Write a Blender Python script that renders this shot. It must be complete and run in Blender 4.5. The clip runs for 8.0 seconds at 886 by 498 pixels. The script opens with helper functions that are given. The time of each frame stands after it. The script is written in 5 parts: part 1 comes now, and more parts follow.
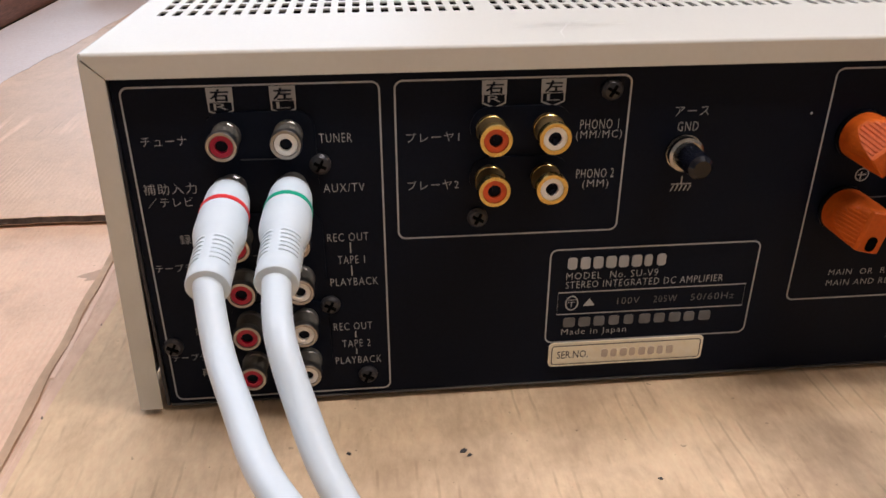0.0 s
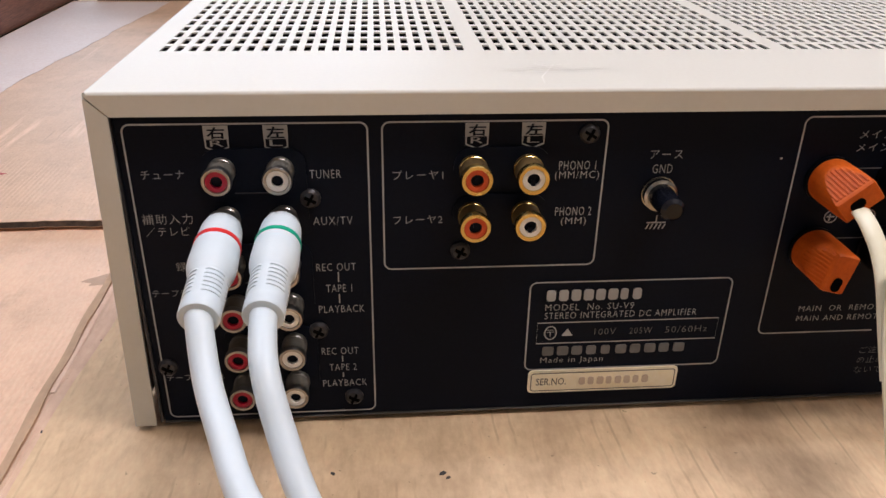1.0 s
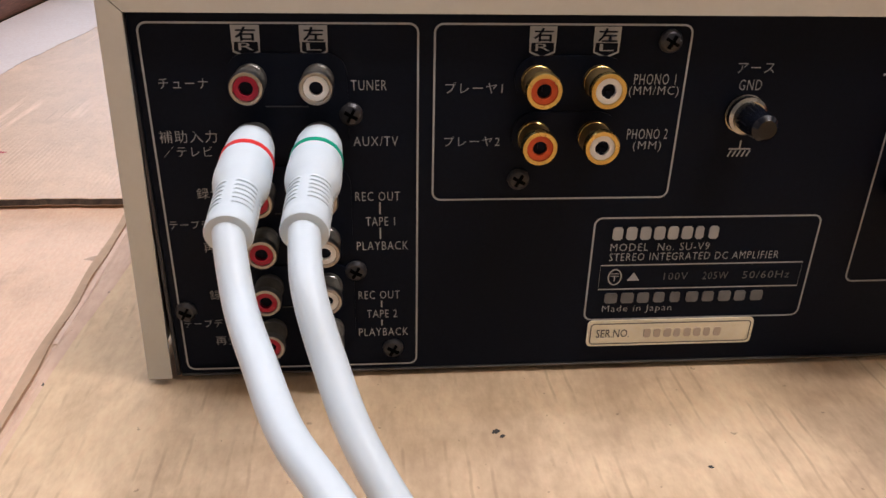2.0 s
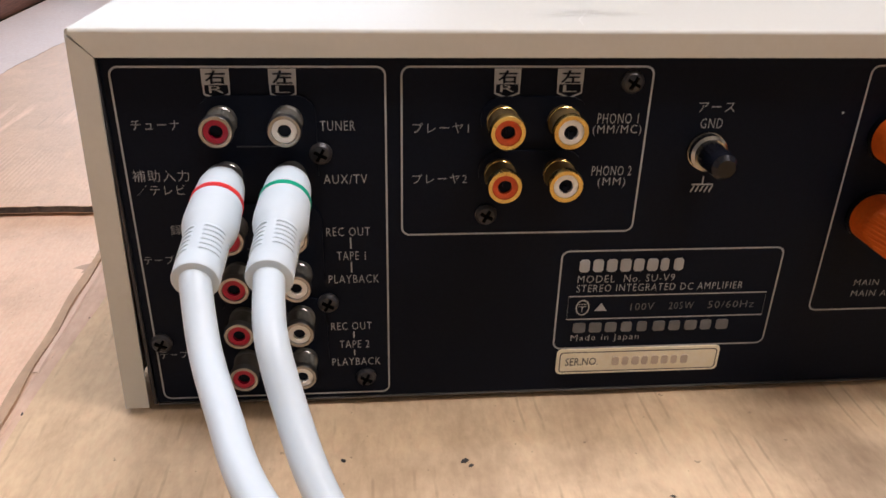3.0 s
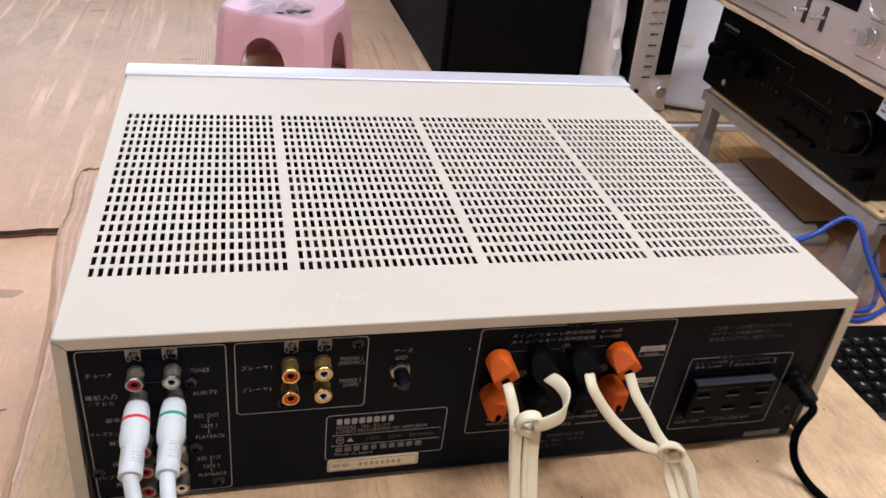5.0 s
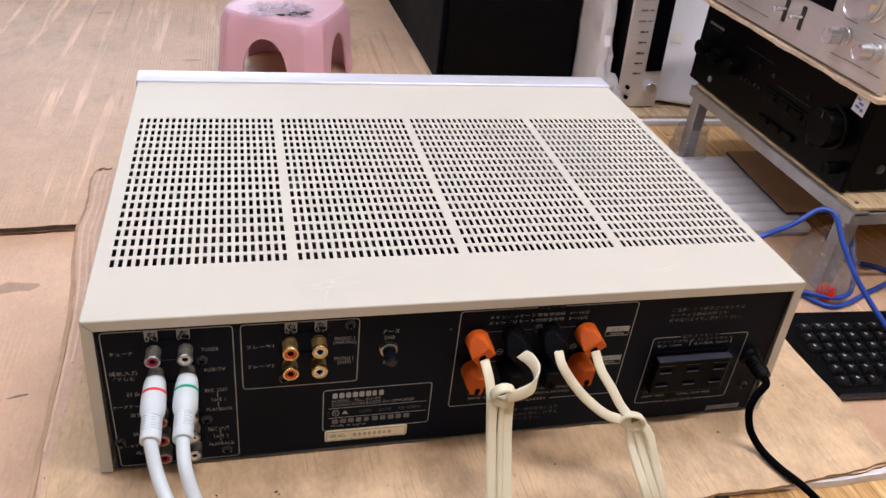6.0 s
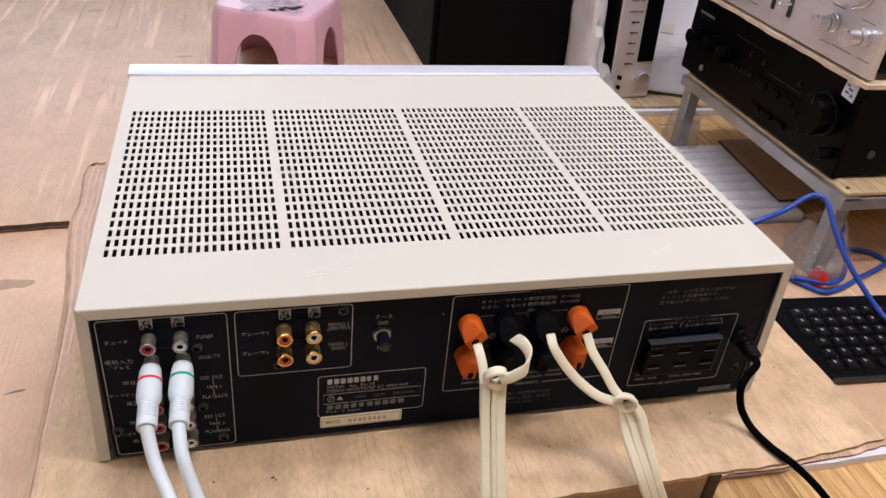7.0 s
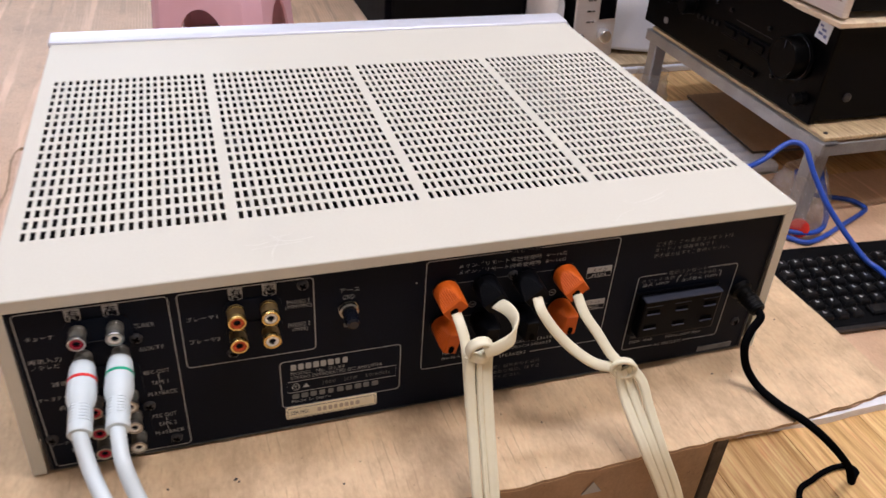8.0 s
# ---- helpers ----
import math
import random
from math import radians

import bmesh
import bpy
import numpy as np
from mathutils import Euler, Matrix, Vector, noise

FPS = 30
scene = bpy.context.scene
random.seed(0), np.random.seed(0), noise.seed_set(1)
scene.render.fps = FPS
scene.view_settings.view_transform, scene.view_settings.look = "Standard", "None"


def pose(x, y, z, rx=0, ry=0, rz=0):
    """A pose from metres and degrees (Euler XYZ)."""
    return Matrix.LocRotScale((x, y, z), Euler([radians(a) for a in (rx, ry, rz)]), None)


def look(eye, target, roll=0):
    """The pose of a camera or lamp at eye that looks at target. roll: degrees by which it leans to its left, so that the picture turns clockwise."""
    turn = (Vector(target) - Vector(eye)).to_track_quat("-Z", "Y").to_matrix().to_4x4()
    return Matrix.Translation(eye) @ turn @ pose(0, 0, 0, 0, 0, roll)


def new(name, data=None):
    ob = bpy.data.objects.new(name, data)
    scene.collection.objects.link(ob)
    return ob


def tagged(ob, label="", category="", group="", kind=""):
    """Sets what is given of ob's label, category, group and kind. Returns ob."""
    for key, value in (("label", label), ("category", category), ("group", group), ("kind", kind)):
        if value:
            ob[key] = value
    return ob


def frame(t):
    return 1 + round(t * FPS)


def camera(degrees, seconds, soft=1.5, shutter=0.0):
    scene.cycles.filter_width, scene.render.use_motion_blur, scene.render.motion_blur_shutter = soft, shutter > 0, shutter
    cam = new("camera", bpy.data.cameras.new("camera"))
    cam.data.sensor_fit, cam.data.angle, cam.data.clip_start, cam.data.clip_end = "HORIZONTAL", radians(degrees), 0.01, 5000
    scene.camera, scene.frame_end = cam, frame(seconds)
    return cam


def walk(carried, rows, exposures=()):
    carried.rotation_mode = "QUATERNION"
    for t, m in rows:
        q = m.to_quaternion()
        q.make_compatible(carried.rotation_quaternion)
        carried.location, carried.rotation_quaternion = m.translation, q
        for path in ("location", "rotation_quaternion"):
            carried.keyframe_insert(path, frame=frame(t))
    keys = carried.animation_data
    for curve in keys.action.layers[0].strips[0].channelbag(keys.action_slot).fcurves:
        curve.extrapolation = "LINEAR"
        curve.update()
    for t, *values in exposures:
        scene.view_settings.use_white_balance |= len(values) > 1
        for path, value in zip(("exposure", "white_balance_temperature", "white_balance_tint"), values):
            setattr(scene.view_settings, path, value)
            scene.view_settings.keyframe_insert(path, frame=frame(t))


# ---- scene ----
cam = camera(58.66, 8.0, shutter=0.35)
PATH = [
    (0, (0.07224, -0.20754, 0.18601), (0.24543, 1.56553, -0.72296), -0.053),
    (0.5, (0.07638, -0.21194, 0.19569), (0.23227, 1.56432, -0.71017), 0.465),
    (1, (0.07820, -0.21397, 0.19832), (0.23728, 1.56533, -0.70100), 0.946),
    (1.5, (0.07328, -0.20211, 0.17866), (0.22489, 1.57194, -0.73226), 1.178),
    (1.7, (0.06470, -0.19667, 0.16805), (0.22142, 1.57906, -0.73872), 1.328),
    (2.8, (0.07128, -0.19643, 0.17453), (0.23214, 1.58470, -0.72085), 1.168),
    (3, (0.07268, -0.19670, 0.17951), (0.23804, 1.57824, -0.72726), 1.294),
    (3.5, (0.07123, -0.20055, 0.18418), (0.27578, 1.57033, -0.72255), 1.780),
    (4, (0.09298, -0.21739, 0.21899), (0.34930, 1.52715, -0.72486), 2.869),
    (4.2, (0.09667, -0.23090, 0.25985), (0.42669, 1.48401, -0.71492), 3.853),
    (4.5, (0.09644, -0.25733, 0.32742), (0.52699, 1.39922, -0.70722), 5.836),
    (4.7, (0.09292, -0.27223, 0.34842), (0.55711, 1.36909, -0.69589), 6.649),
    (5, (0.08580, -0.30378, 0.38013), (0.57274, 1.31851, -0.68339), 7.394),
    (5.2, (0.08500, -0.32134, 0.39221), (0.56994, 1.29640, -0.67912), 7.336),
    (6.3, (0.08711, -0.34696, 0.40552), (0.56171, 1.26928, -0.67269), 6.692),
    (6.5, (0.08786, -0.34816, 0.40531), (0.56087, 1.26810, -0.67356), 6.666),
    (7, (0.08745, -0.35314, 0.40270), (0.57222, 1.25517, -0.68281), 6.143),
    (7.5, (0.08510, -0.35010, 0.39843), (0.58951, 1.24206, -0.70183), 5.478),
    (8, (0.09840, -0.31669, 0.36492), (0.65682, 1.24342, -0.75499), 4.203),
]
walk(cam, [(t, look(eye, target, roll)) for t, eye, target, roll in PATH], [(0, 0.06), (1.0, 0.06), (1.7, 0.10), (3.0, 0.13), (3.9, 0.15), (4.8, 0.02), (8, 0.0)])

# ---- light ----
world = bpy.data.worlds.new("world")
world.use_nodes = True
world.node_tree.nodes["Background"].inputs["Color"].default_value = (0.75, 0.82, 0.95, 1)
world.node_tree.nodes["Background"].inputs["Strength"].default_value = 0.3
scene.world = world
FLOOR = -0.185      # wooden floor
SHEET = 0.0265      # top of the cardboard under the amplifier
CEIL = 2.25


def area(name, x, y, z, sx, sy, power, colour, rx=0.0, rz=0.0):
    lamp = bpy.data.lights.new(name, "AREA")
    lamp.shape, lamp.size, lamp.size_y, lamp.energy, lamp.color = "RECTANGLE", sx, sy, power, colour
    ob = new(name, lamp)
    ob.matrix_world = pose(x, y, z, rx, 0, rz)
    return ob


WARMTUBE, COOLTUBE = (0.985, 0.900, 0.92), (0.860, 0.905, 1.14)
TUBES = [(0.82, -0.32, WARMTUBE, 30.5), (-0.8, 0.35, COOLTUBE, 16.0), (1.1, 0.60, COOLTUBE, 13.0)]
for tx, ty, tint, power in TUBES:
    area("tube_light", tx, ty, CEIL - 0.10, 1.2, 0.12, power, tint)
area("daylight", -0.675, 3.42, 0.85, 2.0, 1.3, 9.0, (0.76, 0.86, 1.0), -90)


# ---- materials ----
def nodes_of(m):
    return m.node_tree.nodes, m.node_tree.links


def mat(name, colour, rough=0.5, metal=0.0, dark=0.75, scale=40.0, fine=400.0, bump=0.05, stretch=(1, 1, 1), second=None, spec=0.5, ior=1.45, rand=0.0, coat=0.0, grainy=0.25):
    """A painted or plain surface with variation at two scales and a fine relief."""
    m = bpy.data.materials.new(name)
    m.use_nodes = True
    n, l = nodes_of(m)
    p = n["Principled BSDF"]
    tc = n.new("ShaderNodeTexCoord")
    mp = n.new("ShaderNodeMapping")
    mp.inputs["Scale"].default_value = stretch
    l.new(tc.outputs["Object"], mp.inputs["Vector"])
    a = n.new("ShaderNodeTexNoise")
    a.inputs["Scale"].default_value, a.inputs["Detail"].default_value = scale, 6
    b = n.new("ShaderNodeTexNoise")
    b.inputs["Scale"].default_value, b.inputs["Detail"].default_value = fine, 3
    l.new(mp.outputs["Vector"], a.inputs["Vector"])
    l.new(mp.outputs["Vector"], b.inputs["Vector"])
    ramp = n.new("ShaderNodeMapRange")
    ramp.inputs["From Min"].default_value, ramp.inputs["From Max"].default_value = 0.32, 0.68
    l.new(a.outputs["Fac"], ramp.inputs["Value"])
    mix = n.new("ShaderNodeMix")
    mix.data_type = "RGBA"
    low = second or tuple(c * dark for c in colour)
    mix.inputs["A"].default_value, mix.inputs["B"].default_value = (*low, 1), (*colour, 1)
    l.new(ramp.outputs["Result"], mix.inputs["Factor"])
    grain = n.new("ShaderNodeMix")
    grain.data_type, grain.blend_type = "RGBA", "OVERLAY"
    grain.inputs["Factor"].default_value = grainy if bump else 0.0
    l.new(mix.outputs["Result"], grain.inputs["A"])
    l.new(b.outputs["Fac"], grain.inputs["B"])
    out = grain.outputs["Result"]
    if rand:
        info = n.new("ShaderNodeObjectInfo")
        hsv = n.new("ShaderNodeHueSaturation")
        rr = n.new("ShaderNodeMapRange")
        rr.inputs["To Min"].default_value, rr.inputs["To Max"].default_value = 1 - rand, 1 + rand
        l.new(info.outputs["Random"], rr.inputs["Value"])
        l.new(rr.outputs["Result"], hsv.inputs["Value"])
        l.new(out, hsv.inputs["Color"])
        out = hsv.outputs["Color"]
    l.new(out, p.inputs["Base Color"])
    p.inputs["Metallic"].default_value, p.inputs["IOR"].default_value = metal, ior
    p.inputs["Specular IOR Level"].default_value = spec
    p.inputs["Coat Weight"].default_value = coat
    rm = n.new("ShaderNodeMapRange")
    rm.inputs["To Min"].default_value, rm.inputs["To Max"].default_value = max(0.02, rough - 0.07), min(1, rough + 0.07)
    l.new(a.outputs["Fac"], rm.inputs["Value"])
    l.new(rm.outputs["Result"], p.inputs["Roughness"])
    if bump:
        bp = n.new("ShaderNodeBump")
        bp.inputs["Strength"].default_value, bp.inputs["Distance"].default_value = bump, 0.001
        l.new(b.outputs["Fac"], bp.inputs["Height"])
        l.new(bp.outputs["Normal"], p.inputs["Normal"])
    return m


def cardboard(name, colour, dark, streak, scuff, rough=0.75, spec=0.35):
    """Kraft board: mottled fibre, faint corrugation lines, smudges, specks and pale scuffs."""
    m = bpy.data.materials.new(name)
    m.use_nodes = True
    n, l = nodes_of(m)
    p = n["Principled BSDF"]
    p.inputs["Roughness"].default_value = rough
    p.inputs["Specular IOR Level"].default_value = spec
    tc = n.new("ShaderNodeTexCoord")
    obj = tc.outputs["Object"]

    def noise_of(scale, detail, stretch, rough_=0.5):
        mp = n.new("ShaderNodeMapping")
        mp.inputs["Scale"].default_value = stretch
        l.new(obj, mp.inputs["Vector"])
        t = n.new("ShaderNodeTexNoise")
        t.inputs["Scale"].default_value, t.inputs["Detail"].default_value, t.inputs["Roughness"].default_value = scale, detail, rough_
        l.new(mp.outputs["Vector"], t.inputs["Vector"])
        return t.outputs["Fac"]

    def ranged(v, a, b, c=0.0, d=1.0):
        r = n.new("ShaderNodeMapRange")
        for k, x in zip(("From Min", "From Max", "To Min", "To Max"), (a, b, c, d)):
            r.inputs[k].default_value = x
        l.new(v, r.inputs["Value"])
        return r.outputs["Result"]

    def times(a, b):
        k = n.new("ShaderNodeMath")
        k.operation = "MULTIPLY"
        l.new(a, k.inputs[0])
        l.new(b, k.inputs[1])
        return k.outputs["Value"]

    def mixed(fac, a, b, blend="MIX"):
        k = n.new("ShaderNodeMix")
        k.data_type, k.blend_type = "RGBA", blend
        for sock, v in (("Factor", fac), ("A", a), ("B", b)):
            if isinstance(v, (tuple, float)):
                k.inputs[sock].default_value = v
            else:
                l.new(v, k.inputs[sock])
        return k.outputs["Result"]

    light = tuple(min(1, c * 1.14) for c in colour)
    base = mixed(ranged(noise_of(7.0, 6, (1, 1, 1), 0.6), 0.36, 0.66), (*colour, 1), (*light, 1))
    base = mixed(ranged(noise_of(24.0, 7, (1, 0.8, 1), 0.68), 0.46, 0.66, 0, streak * 1.9), base, (*dark, 1))
    base = mixed(ranged(noise_of(38.0, 5, (1, 0.5, 1), 0.6), 0.55, 0.72, 0, streak * 1.6), base, (*light, 1))
    smudge = times(ranged(noise_of(16.0, 6, (1, 0.6, 1), 0.65), 0.50, 0.70), ranged(noise_of(4.0, 2, (1, 1, 1)), 0.40, 0.62))
    base = mixed(ranged(smudge, 0, 1, 0, 0.75), base, (*dark, 1))
    base = mixed(ranged(noise_of(90.0, 5, (1, 0.35, 1), 0.7), 0.45, 0.75, 0, streak * 2), base, (*dark, 1))
    wave = n.new("ShaderNodeTexWave")
    wave.bands_direction = "X"
    wave.inputs["Scale"].default_value, wave.inputs["Distortion"].default_value, wave.inputs["Detail"].default_value = 56.0, 1.2, 2
    l.new(obj, wave.inputs["Vector"])
    lines = times(ranged(wave.outputs["Fac"], 0.90, 1.0), ranged(noise_of(36.0, 4, (1.5, 0.9, 1), 0.6), 0.50, 0.62))
    base = mixed(ranged(lines, 0, 1, 0, streak * 1.9), base, (*dark, 1))
    if scuff:
        patch = times(ranged(noise_of(3.2, 3, (1, 0.5, 1)), 0.49, 0.57), ranged(noise_of(24.0, 4, (1, 0.10, 1), 0.6), 0.42, 0.56))
        base = mixed(ranged(times(ranged(wave.outputs["Fac"], 0.55, 0.95), patch), 0, 1, 0, scuff * 0.50), base, (*(min(1, c * 1.22 + 0.06) for c in colour), 1))
        base = mixed(ranged(times(ranged(wave.outputs["Fac"], 0.40, 0.05), patch), 0, 1, 0, scuff * 0.22), base, (*dark, 1))
    specks = ranged(noise_of(300.0, 2, (1, 1, 1)), 0.72, 0.76)
    base = mixed(ranged(specks, 0, 1, 0, 0.6), base, (*(c * 0.45 for c in dark), 1))
    if scuff:
        torn = times(ranged(noise_of(26.0, 6, (1, 0.05, 1), 0.65), 0.54, 0.61), ranged(noise_of(2.6, 3, (1, 1, 1)), 0.42, 0.55))
        base = mixed(ranged(torn, 0, 1, 0, scuff), base, (*(min(1, c * 1.25 + 0.07) for c in colour), 1))
        rub = times(ranged(noise_of(70.0, 4, (1, 0.035, 1), 0.6), 0.57, 0.64), ranged(noise_of(3.4, 3, (1, 0.7, 1)), 0.50, 0.60))
        base = mixed(ranged(rub, 0, 1, 0, scuff * 0.8), base, (*(c * 0.72 for c in colour), 1))
    base = mixed(0.18, base, noise_of(520.0, 2, (1, 0.4, 1)), "OVERLAY")
    l.new(base, p.inputs["Base Color"])
    bp = n.new("ShaderNodeBump")
    bp.inputs["Strength"].default_value, bp.inputs["Distance"].default_value = 0.3, 0.001
    add = n.new("ShaderNodeMath")
    add.operation = "MULTIPLY_ADD"
    add.inputs[1].default_value = 0.15
    l.new(wave.outputs["Fac"], add.inputs[0])
    l.new(noise_of(60.0, 5, (1, 1, 1)), add.inputs[2])
    l.new(add.outputs["Value"], bp.inputs["Height"])
    l.new(bp.outputs["Normal"], p.inputs["Normal"])
    return m


def wood(name, colour, dark, along=(1, 14, 14), rough=0.4, rand=0.12):
    m = mat(name, colour, rough, 0, 0.7, 7.0, 26.0, 0.10, along, dark, 0.5, 1.45, rand, 0.0, 0.8)
    return m


def clear(name, colour, rough=0.05, weight=1.0, ior=1.45):
    m = bpy.data.materials.new(name)
    m.use_nodes = True
    p = m.node_tree.nodes["Principled BSDF"]
    p.inputs["Base Color"].default_value = (*colour, 1)
    p.inputs["Roughness"].default_value = rough
    p.inputs["Transmission Weight"].default_value = weight
    p.inputs["IOR"].default_value = ior
    return m


def glow(name, colour, strength):
    m = bpy.data.materials.new(name)
    m.use_nodes = True
    p = m.node_tree.nodes["Principled BSDF"]
    p.inputs["Base Color"].default_value = (*colour, 1)
    p.inputs["Emission Color"].default_value = (*colour, 1)
    p.inputs["Emission Strength"].default_value = strength
    return m


CREAM = mat("cream_enamel", (0.622, 0.601, 0.528), 0.46, 0, 0.975, 5.0, 700.0, 0.004, spec=0.14, grainy=0.05)
SILVER = mat("satin_aluminium", (0.80, 0.82, 0.92), 0.46, 0.45, 0.95, 8.0, 700.0, 0.02, (1, 30, 1))
BLACKPANEL = mat("black_panel_enamel", (0.0058, 0.0086, 0.0168), 0.48, 0, 0.7, 12.0, 800.0, 0.03, spec=0.085)
BLACKPART = mat("black_moulding", (0.0022, 0.0026, 0.0046), 0.30, 0, 0.7, 60.0, 900.0, 0.03, spec=0.07)
BLACKMATT = mat("black_matt", (0.0028, 0.0029, 0.0038), 0.6, 0, 0.6, 30.0, 500.0, 0.05, spec=0.10)
PRINT = mat("silkscreen_white", (0.41, 0.42, 0.425), 0.5, 0, 0.82, 90.0, 900.0, 0.0)
LEGEND = mat("key_legend_white", (0.85, 0.86, 0.88), 0.5, 0, 0.85, 90.0, 900.0, 0.0)
PRINTDIM = mat("silkscreen_worn", (0.18, 0.185, 0.19), 0.55, 0, 0.5, 120.0, 900.0, 0.0)
NICKEL = mat("aged_nickel", (0.40, 0.385, 0.36), 0.30, 1.0, 0.7, 90.0, 700.0, 0.03)
DARKNICKEL = mat("tarnished_barrel_metal", (0.26, 0.245, 0.21), 0.36, 0.45, 0.6, 120.0, 700.0, 0.05)
EARTHNICKEL = mat("dull_nickel", (0.46, 0.44, 0.40), 0.24, 1.0, 0.7, 90.0, 700.0, 0.03)
DARKGOLD = mat("tarnished_gold_barrel", (0.30, 0.20, 0.085), 0.32, 0.6, 0.6, 120.0, 700.0, 0.05)
GOLD = mat("gold_plate", (0.72, 0.52, 0.19), 0.26, 1.0, 0.75, 90.0, 700.0, 0.02)
STEEL = mat("zinc_screw", (0.055, 0.055, 0.060), 0.32, 0.5, 0.7, 200.0, 900.0, 0.03)
LIPMETAL = mat("dull_panel_edge", (0.12, 0.11, 0.10), 0.45, 0.5, 0.6, 120.0, 700.0, 0.05)
RED = mat("red_insulator", (0.40, 0.003, 0.032), 0.35, 0, 0.8, 200.0, 900.0, 0.02)
ORANGERED = mat("orange_insulator", (0.70, 0.09, 0.02), 0.35, 0, 0.8, 200.0, 900.0, 0.02)
IVORY = mat("ivory_insulator", (0.90, 0.88, 0.84), 0.35, 0, 0.9, 200.0, 900.0, 0.02)
ORANGE = mat("orange_knob_plastic", (0.60, 0.106, 0.009), 0.46, 0, 0.86, 90.0, 900.0, 0.03, spec=0.3)
BLACKKNOB = mat("black_knob_plastic", (0.0020, 0.0021, 0.0032), 0.5, 0, 0.7, 60.0, 900.0, 0.03, spec=0.10)
HOLE = mat("dark_opening", (0.0008, 0.0008, 0.0009), 0.8, 0, 0.9, 60.0, 900.0, 0.0, spec=0.05)
WHITEPVC = mat("white_soft_plastic", (0.63, 0.705, 0.735), 0.42, 0, 0.985, 60.0, 700.0, 0.01, grainy=0.04)
REDBAND = mat("red_ring_plastic", (0.75, 0.03, 0.03), 0.35, 0, 0.9, 90.0, 700.0, 0.0)
GREENBAND = mat("green_ring_plastic", (0.0, 0.36, 0.20), 0.35, 0, 0.9, 90.0, 700.0, 0.0)
CREAMPVC = mat("cream_flat_cable", (0.80, 0.75, 0.56), 0.40, 0, 0.96, 40.0, 500.0, 0.02, grainy=0.10)
BLACKPVC = mat("black_cord_rubber", (0.003, 0.003, 0.0035), 0.45, 0, 0.8, 60.0, 600.0, 0.03, spec=0.12)
CORDBLACK = mat("matt_black_cord", (0.004, 0.004, 0.0048), 0.6, 0, 0.8, 60.0, 600.0, 0.03, spec=0.0)
BLUEPVC = mat("blue_cable_plastic", (0.02, 0.075, 0.42), 0.35, 0, 0.85, 60.0, 600.0, 0.02)
FADEDBLUE = mat("faded_blue_ink", (0.22, 0.25, 0.48), 0.6, 0, 0.7, 160.0, 900.0, 0.0)
PAPERLABEL = mat("aged_paper_label", (0.95, 0.87, 0.66), 0.5, 0, 0.88, 70.0, 700.0, 0.03)
INK = mat("dark_ink", (0.04, 0.035, 0.03), 0.6, 0, 0.9, 90.0, 700.0, 0.0)
FADEDINK = mat("faded_stamp_ink", (0.55, 0.46, 0.36), 0.6, 0, 0.9, 90.0, 700.0, 0.0)
SHEETBOARD = cardboard("sheet_cardboard", (0.645, 0.468, 0.292), (0.36, 0.245, 0.15), 0.26, 0.0)
FLOORBOARD = cardboard("floor_cardboard", (0.60, 0.395, 0.255), (0.42, 0.27, 0.17), 0.13, 1.0, 0.50, 0.32)
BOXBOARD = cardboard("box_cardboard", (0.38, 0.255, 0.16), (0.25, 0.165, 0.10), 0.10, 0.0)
FLUTEBOARD = cardboard("bared_flute_board", (0.47, 0.315, 0.20), (0.34, 0.225, 0.14), 0.12, 0.0)
PEACHBOARD = cardboard("peach_floor_cardboard", (0.70, 0.468, 0.315), (0.46, 0.30, 0.20), 0.08, 0.4, 0.50, 0.32)
PALEBOARD = cardboard("pale_frayed_board", (0.64, 0.445, 0.325), (0.46, 0.31, 0.22), 0.22, 0.9)
RIDGEBOARD = cardboard("rubbed_flute_board", (0.74, 0.545, 0.42), (0.55, 0.38, 0.28), 0.2, 0.0)
LIGHTBOARD = cardboard("pale_cut_board", (0.84, 0.68, 0.50), (0.55, 0.40, 0.27), 0.3, 0.5)
# dark cut edge, deepened further with the shadow in the gap below it
EDGEBOARD = cardboard("torn_shaded_board_edge", (0.085, 0.065, 0.05), (0.03, 0.022, 0.018), 0.6, 0.0)
OAK = wood("oak_floor", (0.82, 0.55, 0.26), (0.50, 0.28, 0.10), (16, 1.0, 16), 0.35, 0.16)
PLY = wood("plywood", (0.66, 0.50, 0.30), (0.45, 0.32, 0.18), (14, 1.5, 14), 0.5, 0.0)
BROWNWOOD = wood("dark_brown_veneer", (0.27, 0.125, 0.09), (0.18, 0.08, 0.055), (14, 1, 14), 0.45, 0.0)
OLIVEWOOD = wood("olive_brown_wood", (0.24, 0.15, 0.065), (0.14, 0.085, 0.035), (1, 14, 14), 0.5, 0.0)
PINK = mat("pink_plastic", (0.79, 0.475, 0.565), 0.42, 0, 0.96, 12.0, 500.0, 0.01, grainy=0.06)
GREYSTEEL = mat("grey_shelf_steel", (0.40, 0.40, 0.41), 0.38, 0.6, 0.75, 25.0, 500.0, 0.05)
WHITEFOAM = mat("white_foam", (0.82, 0.82, 0.86), 0.6, 0, 0.9, 25.0, 300.0, 0.15)
PALEBAND = mat("pale_pinkish_band", (0.74, 0.62, 0.56), 0.6, 0, 0.93, 7.0, 200.0, 0.1)
CRUMPLED = mat("milky_crumpled_film", (0.62, 0.62, 0.64), 0.2, 0, 0.8, 60.0, 300.0, 0.2)
WHITEBOARD = mat("white_polystyrene", (0.88, 0.90, 0.97), 0.65, 0, 0.93, 9.0, 300.0, 0.12)
